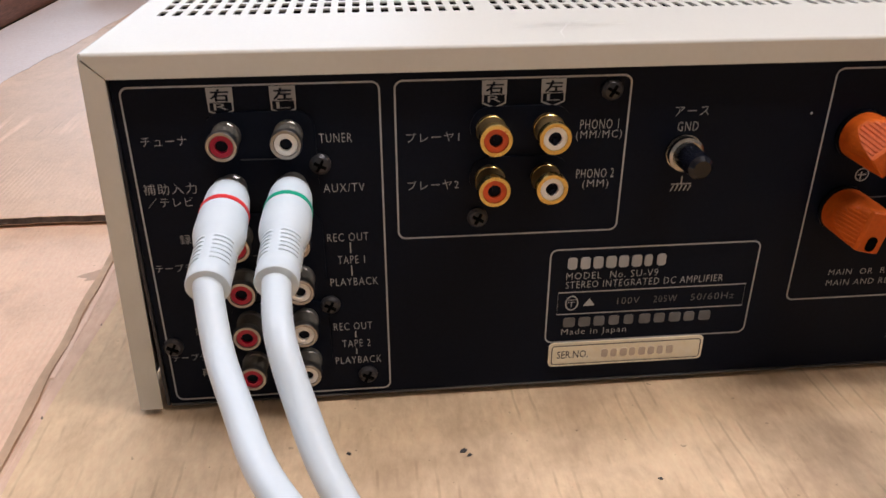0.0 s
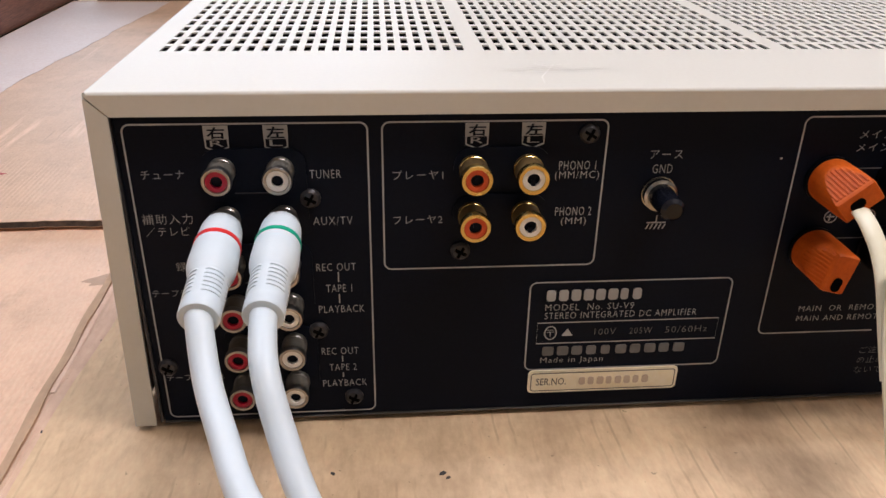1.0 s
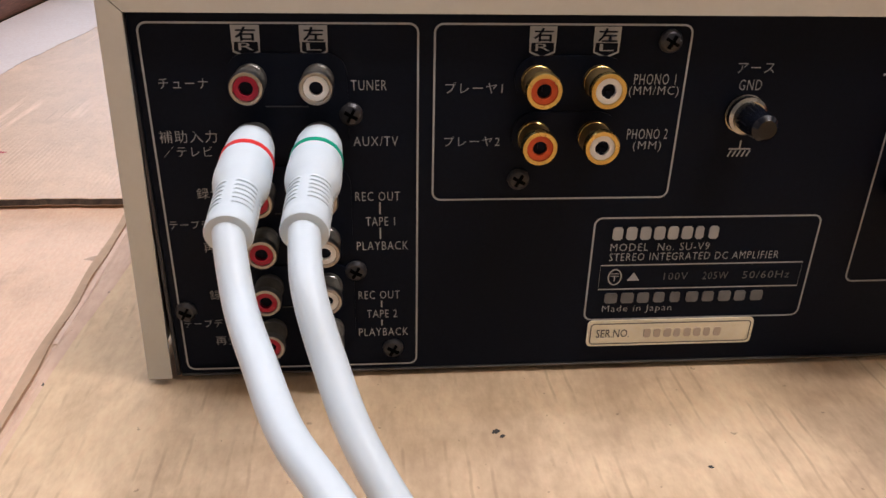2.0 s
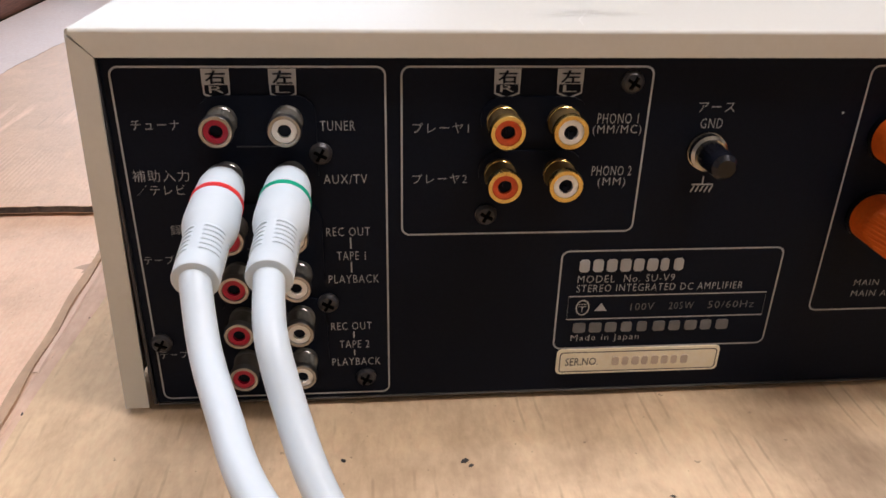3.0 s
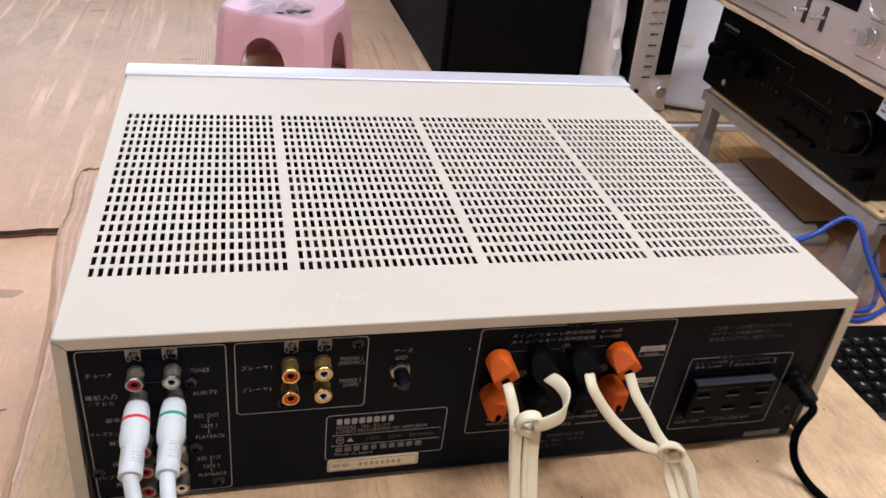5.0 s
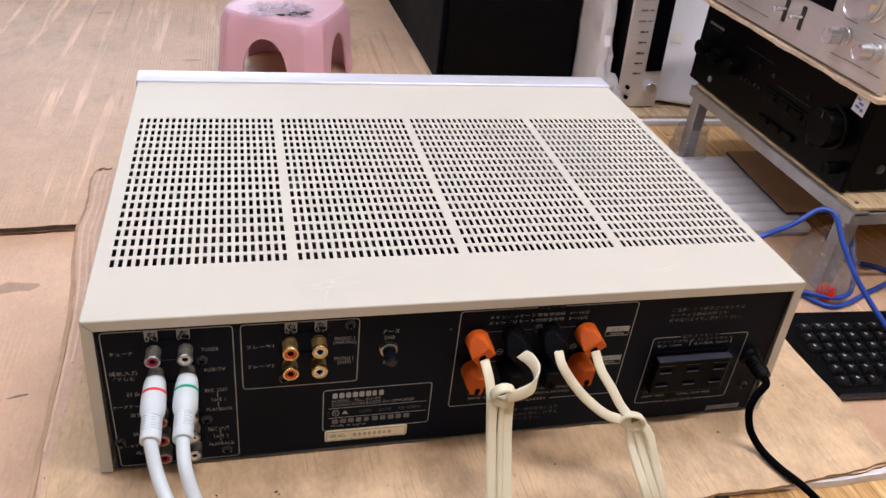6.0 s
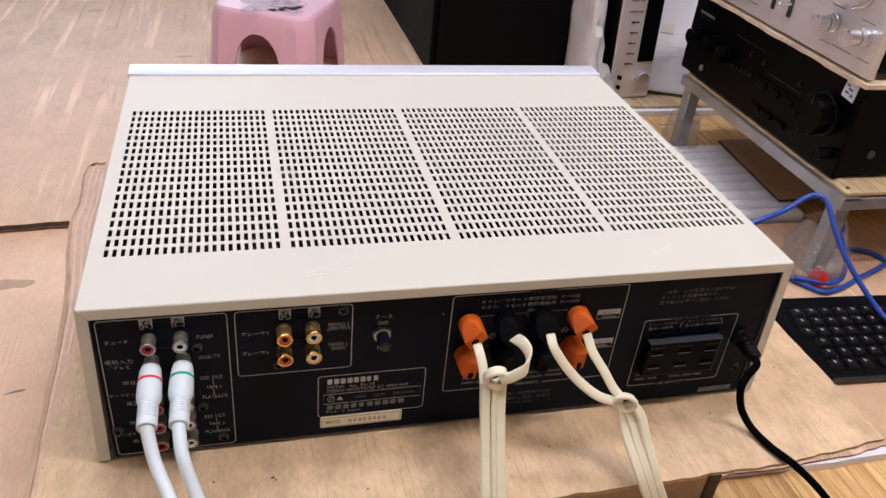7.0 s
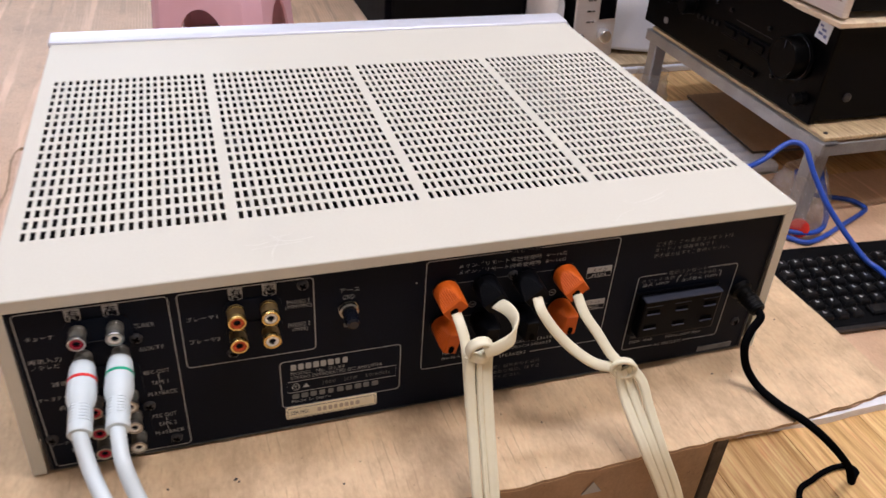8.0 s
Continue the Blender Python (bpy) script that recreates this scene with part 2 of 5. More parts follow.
STAIN = mat("yellow_stain", (0.87, 0.86, 0.82), 0.65, 0, 0.9, 40.0, 300.0, 0.1)
SPEAKERBLACK = mat("black_speaker_vinyl", (0.0028, 0.0029, 0.0050), 0.55, 0, 0.75, 30.0, 600.0, 0.06, spec=0.05)
BRUSHED = mat("brushed_champagne_aluminium", (0.77, 0.73, 0.72), 0.36, 0.45, 0.9, 12.0, 800.0, 0.03, (1, 1, 40))
CHROME = mat("polished_knob_metal", (0.80, 0.82, 0.85), 0.24, 0.85, 0.9, 40.0, 700.0, 0.0)
AMPBLACK = mat("black_brushed_fascia", (0.0014, 0.0014, 0.0017), 0.34, 0.0, 0.75, 16.0, 700.0, 0.03, (1, 1, 30), spec=0.08)
KNOBGLOSS = mat("glossy_black_knob", (0.003, 0.003, 0.004), 0.24, 0, 0.9, 30.0, 700.0, 0.0, spec=0.3)
CAPBLACK = mat("glossy_black_cap", (0.006, 0.007, 0.011), 0.15, 0, 0.9, 60.0, 700.0, 0.0, spec=0.45)
KEYBLACK = mat("black_keycap", (0.006, 0.006, 0.007), 0.36, 0, 0.8, 50.0, 700.0, 0.03, spec=0.35)
# for walls out of view; greyed to weaken the bounce onto upright faces
WALLPAINT = mat("grey_low_bounce_wall", (0.42, 0.405, 0.39), 0.7, 0, 0.93, 1.5, 120.0, 0.05)
CEILPAINT = mat("white_ceiling_paint", (0.78, 0.77, 0.74), 0.75, 0, 0.95, 1.5, 120.0, 0.05)
REDMARK = mat("faded_red_ink", (0.60, 0.12, 0.12), 0.8, 0, 0.7, 60.0, 500.0, 0.0)
SMUDGE = mat("brown_smudge", (0.52, 0.355, 0.245), 0.8, 0, 0.8, 60.0, 500.0, 0.0)
GREYMARK = mat("grey_smudge", (0.28, 0.20, 0.15), 0.8, 0, 0.7, 90.0, 500.0, 0.0)
SCUFF = mat("pale_scratch", (0.71, 0.69, 0.62), 0.46, 0, 0.9, 200.0, 900.0, 0.0)
# bluish grey paints the sheen on black outlet edges; also colours dial marks
LEDGE = mat("edge_sheen_and_mark_grey", (0.050, 0.058, 0.088), 0.25, 0, 0.8, 60.0, 700.0, 0.0)
REDPLASTIC = mat("red_cap_plastic", (0.70, 0.03, 0.02), 0.35, 0, 0.9, 60.0, 500.0, 0.0)
BAG = bpy.data.materials.new("clear_bag_film")
BAG.use_nodes = True
bag_n, bag_l = nodes_of(BAG)
film_mix, film_clear, film_gloss, film_bump, film_noise = (bag_n.new("ShaderNode" + k) for k in ("MixShader", "BsdfTransparent", "BsdfGlossy", "Bump", "TexNoise"))
film_clear.inputs["Color"].default_value = (0.94, 0.94, 0.95, 1)
film_gloss.inputs["Roughness"].default_value = 0.12
film_noise.inputs["Scale"].default_value, film_noise.inputs["Detail"].default_value = 90.0, 4
film_bump.inputs["Strength"].default_value, film_bump.inputs["Distance"].default_value = 0.9, 0.004
film_mix.inputs["Fac"].default_value = 0.32
bag_l.new(film_noise.outputs["Fac"], film_bump.inputs["Height"])
bag_l.new(film_bump.outputs["Normal"], film_gloss.inputs["Normal"])
bag_l.new(film_clear.outputs["BSDF"], film_mix.inputs[1])
bag_l.new(film_gloss.outputs["BSDF"], film_mix.inputs[2])
bag_l.new(film_mix.outputs["Shader"], bag_n["Material Output"].inputs["Surface"])
RIMSTEEL = mat("bright_rim_metal", (0.11, 0.115, 0.13), 0.12, 0.9, 0.9, 60.0, 700.0, 0.0)
GLASS = clear("window_glass", (0.97, 0.98, 1.0), 0.0, 1.0, 1.05)
SKYGLOW = glow("overcast_sky_backdrop", (0.72, 0.84, 1.0), 2.6)
TUBEGLOW = glow("fluorescent_tube_glow", (1.0, 0.96, 0.90), 6.0)
# board and metal inside the case, darkened to near black for the shade there
SHADEDPCB = mat("shaded_circuit_board", (0.02, 0.014, 0.008), 0.5, 0, 0.8, 60.0, 500.0, 0.0)
HEATSINK = mat("shaded_heatsink_aluminium", (0.10, 0.10, 0.105), 0.4, 0.9, 0.8, 60.0, 500.0, 0.0)


# ---- builders ----
def thing(name, at, label, category, group="", kind=""):
    ob = new(name)
    ob.location = at
    ob.empty_display_size = 0.02
    bpy.context.view_layer.update()
    return tagged(ob, label, category, group, kind)


def link(name, bm, material, smooth=False):
    me = bpy.data.meshes.new(name)
    bm.normal_update()
    bm.to_mesh(me)
    bm.free()
    me.materials.append(material)
    if smooth:
        for f in me.polygons:
            f.use_smooth = True
        me.set_sharp_from_angle(angle=radians(35))
    return new(name, me)


def part(name, bm, material, parent, label="", smooth=False):
    """One mesh under a thing or a part; its geometry is given in world places."""
    ob = link(name, bm, material, smooth)
    ob.parent = parent
    if not parent.parent:
        ob.matrix_parent_inverse = parent.matrix_basis.inverted()
    if label:
        tagged(ob, label)
    return ob


def structure(name, bm, material, label, category, smooth=False):
    return tagged(link(name, bm, material, smooth), label, category, kind="structure")


def single(name, bm, material, label, category, group="", kind="", smooth=False):
    return tagged(link(name, bm, material, smooth), label, category, group, kind)


def box(x0, x1, y0, y1, z0, z1, bevel=0.0, bm=None, m=None, seg=1):
    out = bm or bmesh.new()
    made = bmesh.ops.create_cube(out, size=1.0)["verts"]
    for v in made:
        v.co = Vector((x0 + (v.co.x + 0.5) * (x1 - x0), y0 + (v.co.y + 0.5) * (y1 - y0), z0 + (v.co.z + 0.5) * (z1 - z0)))
    if bevel:
        edges = list({e for v in made for e in v.link_edges})
        made = list({v for f in bmesh.ops.bevel(out, geom=edges, offset=bevel, segments=seg, affect="EDGES", profile=0.5)["faces"] for v in f.verts} | {v for v in made if v.is_valid})
    if m is not None:
        bmesh.ops.transform(out, matrix=m, verts=made)
    return out


def lathe(profile, m, seg=24, bm=None, cap=True):
    """Turns (radius, height) pairs about the z axis, then sets the result by m."""
    out = bm or bmesh.new()
    rings = []
    for r, h in profile:
        rings.append([out.verts.new(m @ Vector((r * math.cos(2 * math.pi * i / seg), r * math.sin(2 * math.pi * i / seg), h))) for i in range(seg)])
    for a, b in zip(rings, rings[1:]):
        for i in range(seg):
            out.faces.new((a[i], a[(i + 1) % seg], b[(i + 1) % seg], b[i]))
    if cap:
        out.faces.new(rings[0][::-1])
        out.faces.new(rings[-1])
    return out


def spline(points, per=10):
    """A smooth line through the points."""
    p = [Vector(q) for q in points]
    p = [p[0] * 2 - p[1], *p, p[-1] * 2 - p[-2]]
    out = []
    for i in range(1, len(p) - 2):
        a, b, c, d = p[i - 1:i + 3]
        for k in range(per):
            t = k / per
            out.append(0.5 * (2 * b + (c - a) * t + (2 * a - 5 * b + 4 * c - d) * t * t + (3 * b - a - 3 * c + d) * t ** 3))
    return out + [p[-2]]


def sweep(points, rx, ry=None, side=(1, 0, 0), seg=12, per=10, bm=None, twin=False, radii=None, sides=None):
    """A cable along a smooth line: oval section rx by ry, rx along `side`. twin: with a groove, as two joined cores."""
    out = bm or bmesh.new()
    line = spline(points, per)
    ry = ry or rx
    rings, s = [], Vector(side)
    along = spline([(*q,) for q in sides], per) if sides else None
    for i, c in enumerate(line):
        d = (line[min(i + 1, len(line) - 1)] - line[max(i - 1, 0)]).normalized()
        if along:
            s = along[i]
        u = (s - d * s.dot(d)).normalized()
        w = d.cross(u)
        s = u
        k = radii[min(int(i / per), len(radii) - 1)] if radii else 1.0
        ring = []
        for j in range(seg):
            a = 2 * math.pi * j / seg
            h = math.sin(a) * ry
            x = math.cos(a)
            if twin:
                h = math.copysign(ry * (0.88 + 0.12 * min(1.0, abs(x) * 4.0)) * math.sqrt(max(0.0, 1 - max(0, abs(x) - 0.5) ** 2 * 4)), math.sin(a)) if abs(math.sin(a)) > 1e-6 else 0.0
            ring.append(out.verts.new(c + u * (x * rx * k) + w * (h * k)))
        rings.append(ring)
    for a, b in zip(rings, rings[1:]):
        for j in range(seg):
            out.faces.new((a[j], a[(j + 1) % seg], b[(j + 1) % seg], b[j]))
    out.faces.new(rings[0][::-1])
    out.faces.new(rings[-1])
    return out


def prism(outline, y0, y1, bm=None):
    """A flat plate: an outline of (x, z) between two y."""
    out = bm or bmesh.new()
    a = [out.verts.new((x, y0, z)) for x, z in outline]
    b = [out.verts.new((x, y1, z)) for x, z in outline]
    out.faces.new(a)
    out.faces.new(b[::-1])
    for i in range(len(a)):
        j = (i + 1) % len(a)
        out.faces.new((a[j], a[i], b[i], b[j]))
    bmesh.ops.recalc_face_normals(out, faces=out.faces)
    return out


def slab(outline, z0, z1, bm=None):
    """A flat sheet: an outline of (x, y) between two heights."""
    out = bm or bmesh.new()
    a = [out.verts.new((x, y, z0)) for x, y in outline]
    b = [out.verts.new((x, y, z1)) for x, y in outline]
    out.faces.new(a[::-1])
    out.faces.new(b)
    for i in range(len(a)):
        j = (i + 1) % len(a)
        out.faces.new((a[i], a[j], b[j], b[i]))
    bmesh.ops.recalc_face_normals(out, faces=out.faces)
    return out


def rounded(x0, x1, z0, z1, r, n=5):
    pts = []
    for cx, cz, a0 in ((x1 - r, z1 - r, 0), (x0 + r, z1 - r, 90), (x0 + r, z0 + r, 180), (x1 - r, z0 + r, 270)):
        for i in range(n + 1):
            a = radians(a0 + 90 * i / n)
            pts.append((cx + r * math.cos(a), cz + r * math.sin(a)))
    return pts


def ragged(a, b, n, amp, seed):
    """Points from a to b on an uneven, torn line."""
    rng = random.Random(seed)
    a, b = Vector((*a, 0)), Vector((*b, 0))
    side = Vector((-(b - a).y, (b - a).x, 0)).normalized()
    n, p1, p2 = n * 3, rng.uniform(0, 6), rng.uniform(0, 6)
    wander = lambda i: amp * (0.6 * math.sin(i * 0.23 + p1) + 0.4 * math.sin(i * 0.61 + p2) + rng.uniform(-0.25, 0.25)) * min(1, i / 4, (n - i) / 4)
    return [tuple((a.lerp(b, i / n) + side * wander(i))[:2]) for i in range(n)]


def lettering(text, x0, x1, z, h, parent, material=PRINT, y=-0.0006, name="lettering", weight=0.0, spacing=1.0):
    """Printed words filling the width x0 to x1, their height h centred on z, on a panel that faces the front."""
    curve = bpy.data.curves.new("words", "FONT")
    curve.body, curve.size, curve.resolution_u, curve.offset = text, 1.0, 2, weight
    curve.space_character = spacing
    ob = new("words", curve)
    bpy.context.view_layer.update()
    me = bpy.data.meshes.new_from_object(ob.evaluated_get(bpy.context.evaluated_depsgraph_get()))
    bm = bmesh.new()
    bm.from_mesh(me)
    bpy.data.objects.remove(ob)
    bpy.data.curves.remove(curve)
    bpy.data.meshes.remove(me)
    xs, ys = [v.co.x for v in bm.verts], [v.co.y for v in bm.verts]
    ax, bx, ay, by = min(xs), max(xs), min(ys), max(ys)
    for v in bm.verts:
        u, w = (v.co.x - ax) / (bx - ax), (v.co.y - ay) / (by - ay) - 0.5
        v.co = Vector((x0 + u * (x1 - x0), y, z + w * h))
    return part(name, bm, material, parent)


def bars(x0, x1, z, h, count, parent, material=PRINT, y=-0.0006, name="lettering_bar", seed=3):
    """Plain bars for writing that cannot be told: one mesh for a line of it."""
    rng = random.Random(seed)
    bm, step = bmesh.new(), (x1 - x0) / count
    for i in range(count):
        w = step * rng.uniform(0.6, 0.8)
        prism(rounded(x0 + i * step, x0 + i * step + w, z - h / 2, z + h / 2, h * 0.15, 1), y, y + 0.0003, bm)
    return part(name, bm, material, parent)


def ribbon(points, w, parent, material=PRINT, y=-0.0005, name="printed_line", closed=False):
    """A printed line along (x, z) points."""
    bm, n, rows = bmesh.new(), len(points), []
    for i in range(n):
        a = Vector(points[(i - 1) % n if closed else max(i - 1, 0)])
        c = Vector(points[(i + 1) % n if closed else min(i + 1, n - 1)])
        d = (c - a).normalized()
        p, s = Vector(points[i]), Vector((-d.y, d.x)) * w / 2
        rows.append((bm.verts.new((p.x + s.x, y, p.y + s.y)), bm.verts.new((p.x - s.x, y, p.y - s.y))))
    for i in range(n if closed else n - 1):
        a, b = rows[i], rows[(i + 1) % n]
        bm.faces.new((a[0], a[1], b[1], b[0]))
    bmesh.ops.recalc_face_normals(bm, faces=bm.faces)
    return part(name, bm, material, parent)


def printed_frame(x0, x1, z0, z1, parent, r=0.0022, w=0.0005, top=None, bottom=None, material=PRINT):
    """A printed rounded rectangle, with gaps for titles in its top or bottom line."""
    if not top and not bottom:
        return ribbon(rounded(x0, x1, z0, z1, r), w, parent, material, name="printed_frame", closed=True)
    ring = rounded(x0, x1, z0, z1, r)
    right, left = ring[18:] + ring[:6], ring[6:18]
    top, bottom = top or (x0 + r, x0 + r), bottom or (x0 + r, x0 + r)
    ribbon([(bottom[1], z0), *right, (top[1], z1)], w, parent, material, name="printed_frame")
    ribbon([(top[0], z1), *left, (bottom[0], z0)], w, parent, material, name="printed_frame")


# ---- room ----
W0, W1, S0, S1 = -2.2, 2.8, -2.2, 3.5
structure("floor", box(W0, W1, S0, S1, FLOOR - 0.06, FLOOR - 0.004), OAK, "light oak plank floor", "floor")
structure("ceiling", box(W0, W1, S0, S1, CEIL, CEIL + 0.1), CEILPAINT, "white painted ceiling with tube lamps", "ceiling")
structure("wall_south", box(W0 - 0.1, W1 + 0.1, S0 - 0.1, S0, FLOOR - 0.06, CEIL + 0.1), WALLPAINT, "unseen plain grey wall that limits bounced light", "wall")
structure("wall_west", box(W0 - 0.1, W0, S0, S1, FLOOR - 0.06, CEIL + 0.1), WALLPAINT, "unseen plain grey wall that limits bounced light", "wall")
structure("wall_east", box(W1, W1 + 0.1, S0, S1, FLOOR - 0.06, CEIL + 0.1), WALLPAINT, "unseen plain grey wall that limits bounced light", "wall")
bm = box(W0 - 0.1, -1.70, S1, S1 + 0.1, FLOOR - 0.06, CEIL + 0.1)
box(0.35, W1 + 0.1, S1, S1 + 0.1, FLOOR - 0.06, CEIL + 0.1, bm=bm)
box(-1.70, 0.35, S1, S1 + 0.1, FLOOR - 0.06, 0.15, bm=bm)
box(-1.70, 0.35, S1, S1 + 0.1, 1.55, CEIL + 0.1, bm=bm)
structure("wall_north", bm, WALLPAINT, "unseen grey wall with a window, limiting bounced light", "wall")
window = thing("window_1", (-0.675, S1 + 0.05, 0.15), "white framed window with cool daylight outside", "window", kind="structure")
for x0, x1, z0, z1 in ((-1.698, -1.65, 0.153, 1.547), (0.30, 0.348, 0.153, 1.547), (-1.65, 0.30, 0.153, 0.20), (-1.65, 0.30, 1.50, 1.547), (-0.70, -0.65, 0.20, 1.50)):
    part("window_frame", box(x0, x1, S1 + 0.02, S1 + 0.07, z0, z1), CEILPAINT, window)
for x0, x1 in ((-1.65, -0.70), (-0.65, 0.30)):
    pane = part("pane", box(x0, x1, S1 + 0.04, S1 + 0.045, 0.20, 1.50), GLASS, window)
    pane.visible_shadow = False
structure("backdrop", box(-3.0, 1.6, S1 + 0.9, S1 + 0.92, -0.5, 2.8), SKYGLOW, "pale overcast sky seen outside the window", "sky")
for tx, ty, tint, power in TUBES:
    fixture = thing("ceiling_light", (tx, ty, CEIL), "white fluorescent tube fitting on the ceiling", "lamp", "ceiling tube fittings")
    part("housing", box(tx - 0.65, tx + 0.65, ty - 0.09, ty + 0.09, CEIL - 0.045, CEIL - 0.001, 0.006), CEILPAINT, fixture)
    for off in (-0.05, 0.05):
        part("tube", lathe([(0.014, -0.58), (0.014, 0.58)], pose(tx, ty + off, CEIL - 0.07, 0, 90, 0), 16), TUBEGLOW, fixture, smooth=True)
        for end in (-0.59, 0.59):
            part("socket", box(tx + end - 0.012, tx + end + 0.012, ty + off - 0.014, ty + off + 0.014, CEIL - 0.085, CEIL - 0.045), CEILPAINT, fixture)


# ---- cardboard, box and floor cover ----
def board(name, outline, z0, z1, material, label, category="cardboard", core=None):
    ob = thing(name, (sum(p[0] for p in outline) / len(outline), sum(p[1] for p in outline) / len(outline), z0), label, category)
    bm = slab(outline, z1 - 0.0006, z1)
    part("liner", bm, material, ob)
    part("fluting", slab(outline, z0 + 0.0006, z1 - 0.0007), core or EDGEBOARD, ob, "dark corrugated cut edge")
    part("liner", slab(outline, z0, z0 + 0.0005), material, ob)
    return ob


rear_edge = ragged((-0.95, 0.598), (0.47, 0.608), 40, 0.003, 5)
board("cardboard_sheet", rear_edge + [(0.47, 0.608), (0.462, 1.4), (0.455, 2.020), (-0.715, 2.020), (-0.715, 0.985), (-0.95, 0.97)], FLOOR + 0.009, FLOOR + 0.017, FLOORBOARD,
      "large worn flattened cardboard sheet on the floor")
board("cardboard_sheet", [(-1.35, -0.6), (-0.02, -0.6), (0.40, -0.2), (0.40, 0.74), (-1.35, 0.74)], FLOOR, FLOOR + 0.005, PEACHBOARD,
      "tan flattened cardboard sheet under a larger sheet")
board("cardboard_sheet", ragged((0.50, 0.0765), (1.35, 0.121), 30, 0.003, 8) + [(1.35, 0.121), (1.35, 0.50), (0.93, 0.50), (0.93, 0.52), (0.50, 0.52)], FLOOR + 0.0094, FLOOR + 0.012, FLOORBOARD,
      "tan cardboard sheet lying under the keyboard")
single("foam_sheet", slab(ragged((0.44, 0.092), (1.30, 0.048), 20, 0.003, 9) + [(1.30, 0.048), (1.30, 0.50), (0.44, 0.50)], FLOOR, FLOOR + 0.0092), WHITEFOAM,
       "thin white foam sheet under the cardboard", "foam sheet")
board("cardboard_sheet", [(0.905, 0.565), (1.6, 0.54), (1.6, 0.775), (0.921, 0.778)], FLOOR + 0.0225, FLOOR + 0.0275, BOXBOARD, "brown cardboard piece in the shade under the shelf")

# thin sheet added to draw the pinkish-white band on the floor cardboard
single("foam_sheet", slab(ragged((-0.560, 0.960), (-0.462, 1.995), 24, 0.004, 12) + [(-0.462, 1.995), (-0.712, 1.995), (-0.712, 0.960)], FLOOR + 0.0172, FLOOR + 0.0177), PALEBAND,
       "thin pale sheet lying beside the brown cabinet", "foam sheet")

carton = thing("cardboard_box", (0.18, 0.14, FLOOR + 0.006), "brown cardboard carton with an arrow mark, carrying the amplifier", "box")
cx0, cx1, cy0, cy1, cz0, cz1 = -0.035, 0.381, -0.052, 0.385, FLOOR + 0.006, SHEET - 0.0069
part("front_panel", box(cx0, cx1, cy0, cy0 + 0.005, cz0, cz1, 0.0008), BOXBOARD, carton)
part("back_panel", box(cx0, cx1, cy1 - 0.005, cy1, cz0, cz1, 0.0008), BOXBOARD, carton)
part("side_panel", box(cx0, cx0 + 0.005, cy0 + 0.005, cy1 - 0.005, cz0, cz1, 0.0008), BOXBOARD, carton)
part("side_panel", box(cx1 - 0.005, cx1, cy0 + 0.005, cy1 - 0.005, cz0, cz1, 0.0008), BOXBOARD, carton)
part("bottom_panel", box(cx0 + 0.005, cx1 - 0.005, cy0 + 0.005, cy1 - 0.005, cz0, cz0 + 0.004), BOXBOARD, carton)
part("top_panel", box(cx0, cx1, cy0, cy1, cz1, cz1 + 0.004), BOXBOARD, carton)
part("edge_flap", box(cx1 + 0.0005, cx1 + 0.010, cy0 - 0.001, cy0 + 0.003, cz0, cz1 - 0.002, 0.0008), EDGEBOARD, carton, "darker worn corner flap")
part("arrow_mark", prism([(0.2920, -0.0180), (0.3058, -0.0180), (0.2988, -0.0078)], cy0 - 0.0012, cy0 - 0.0008), PRINT, carton, "white printed triangle")

LIP = ((-0.0753, -0.0385), (-0.0151, -0.0392), (0.0373, -0.0406), (0.0778, -0.0414), (0.1183, -0.0421), (0.1578, -0.0443), (0.1894, -0.0470), (0.2171, -0.0508), (0.2507, -0.0545), (0.2774, -0.0558), (0.3080, -0.0535), (0.3535, -0.0555), (0.3762, -0.0543))


def lip_x(y):
    """The left edge of the sheet under the amplifier, which bulges and is torn near its far corner."""
    for (ya, xa), (yb, xb) in zip(LIP, LIP[1:]):
        if y <= yb:
            return xa + (xb - xa) * max(0.0, (y - ya) / (yb - ya))
    return LIP[-1][1]


rim_rng = random.Random(27)
left_edge = [(lip_x(0.376 - i * 0.0076) + rim_rng.uniform(-0.0004, 0.0004), 0.376 - i * 0.0076) for i in range(59)]
sheet_outline = (ragged((-0.0385, -0.0755), (0.2975, -0.0685), 50, 0.0009, 21) + ragged((0.2975, -0.0685), (0.4260, -0.0668), 20, 0.0009, 22) + ragged((0.4260, -0.0668), (0.507, -0.0582), 14, 0.001, 23)
                 + ragged((0.507, -0.0582), (0.505, 0.391), 20, 0.001, 24) + ragged((0.505, 0.391), (-0.0445, 0.3845), 14, 0.002, 25) + ragged((-0.0445, 0.3845), (-0.0543, 0.378), 5, 0.002, 26) + left_edge)
board("cardboard_sheet", sheet_outline, SHEET - 0.0028, SHEET, SHEETBOARD, "worn tan cardboard sheet with a ragged edge under the amplifier", core=BOXBOARD)

sheets = [o for o in scene.collection.objects if o.name.startswith("cardboard_sheet")]
top_sheet, big_sheet, low_sheet = sheets[-1], sheets[0], sheets[1]
lip = bmesh.new()
rows, rng = [], random.Random(17)
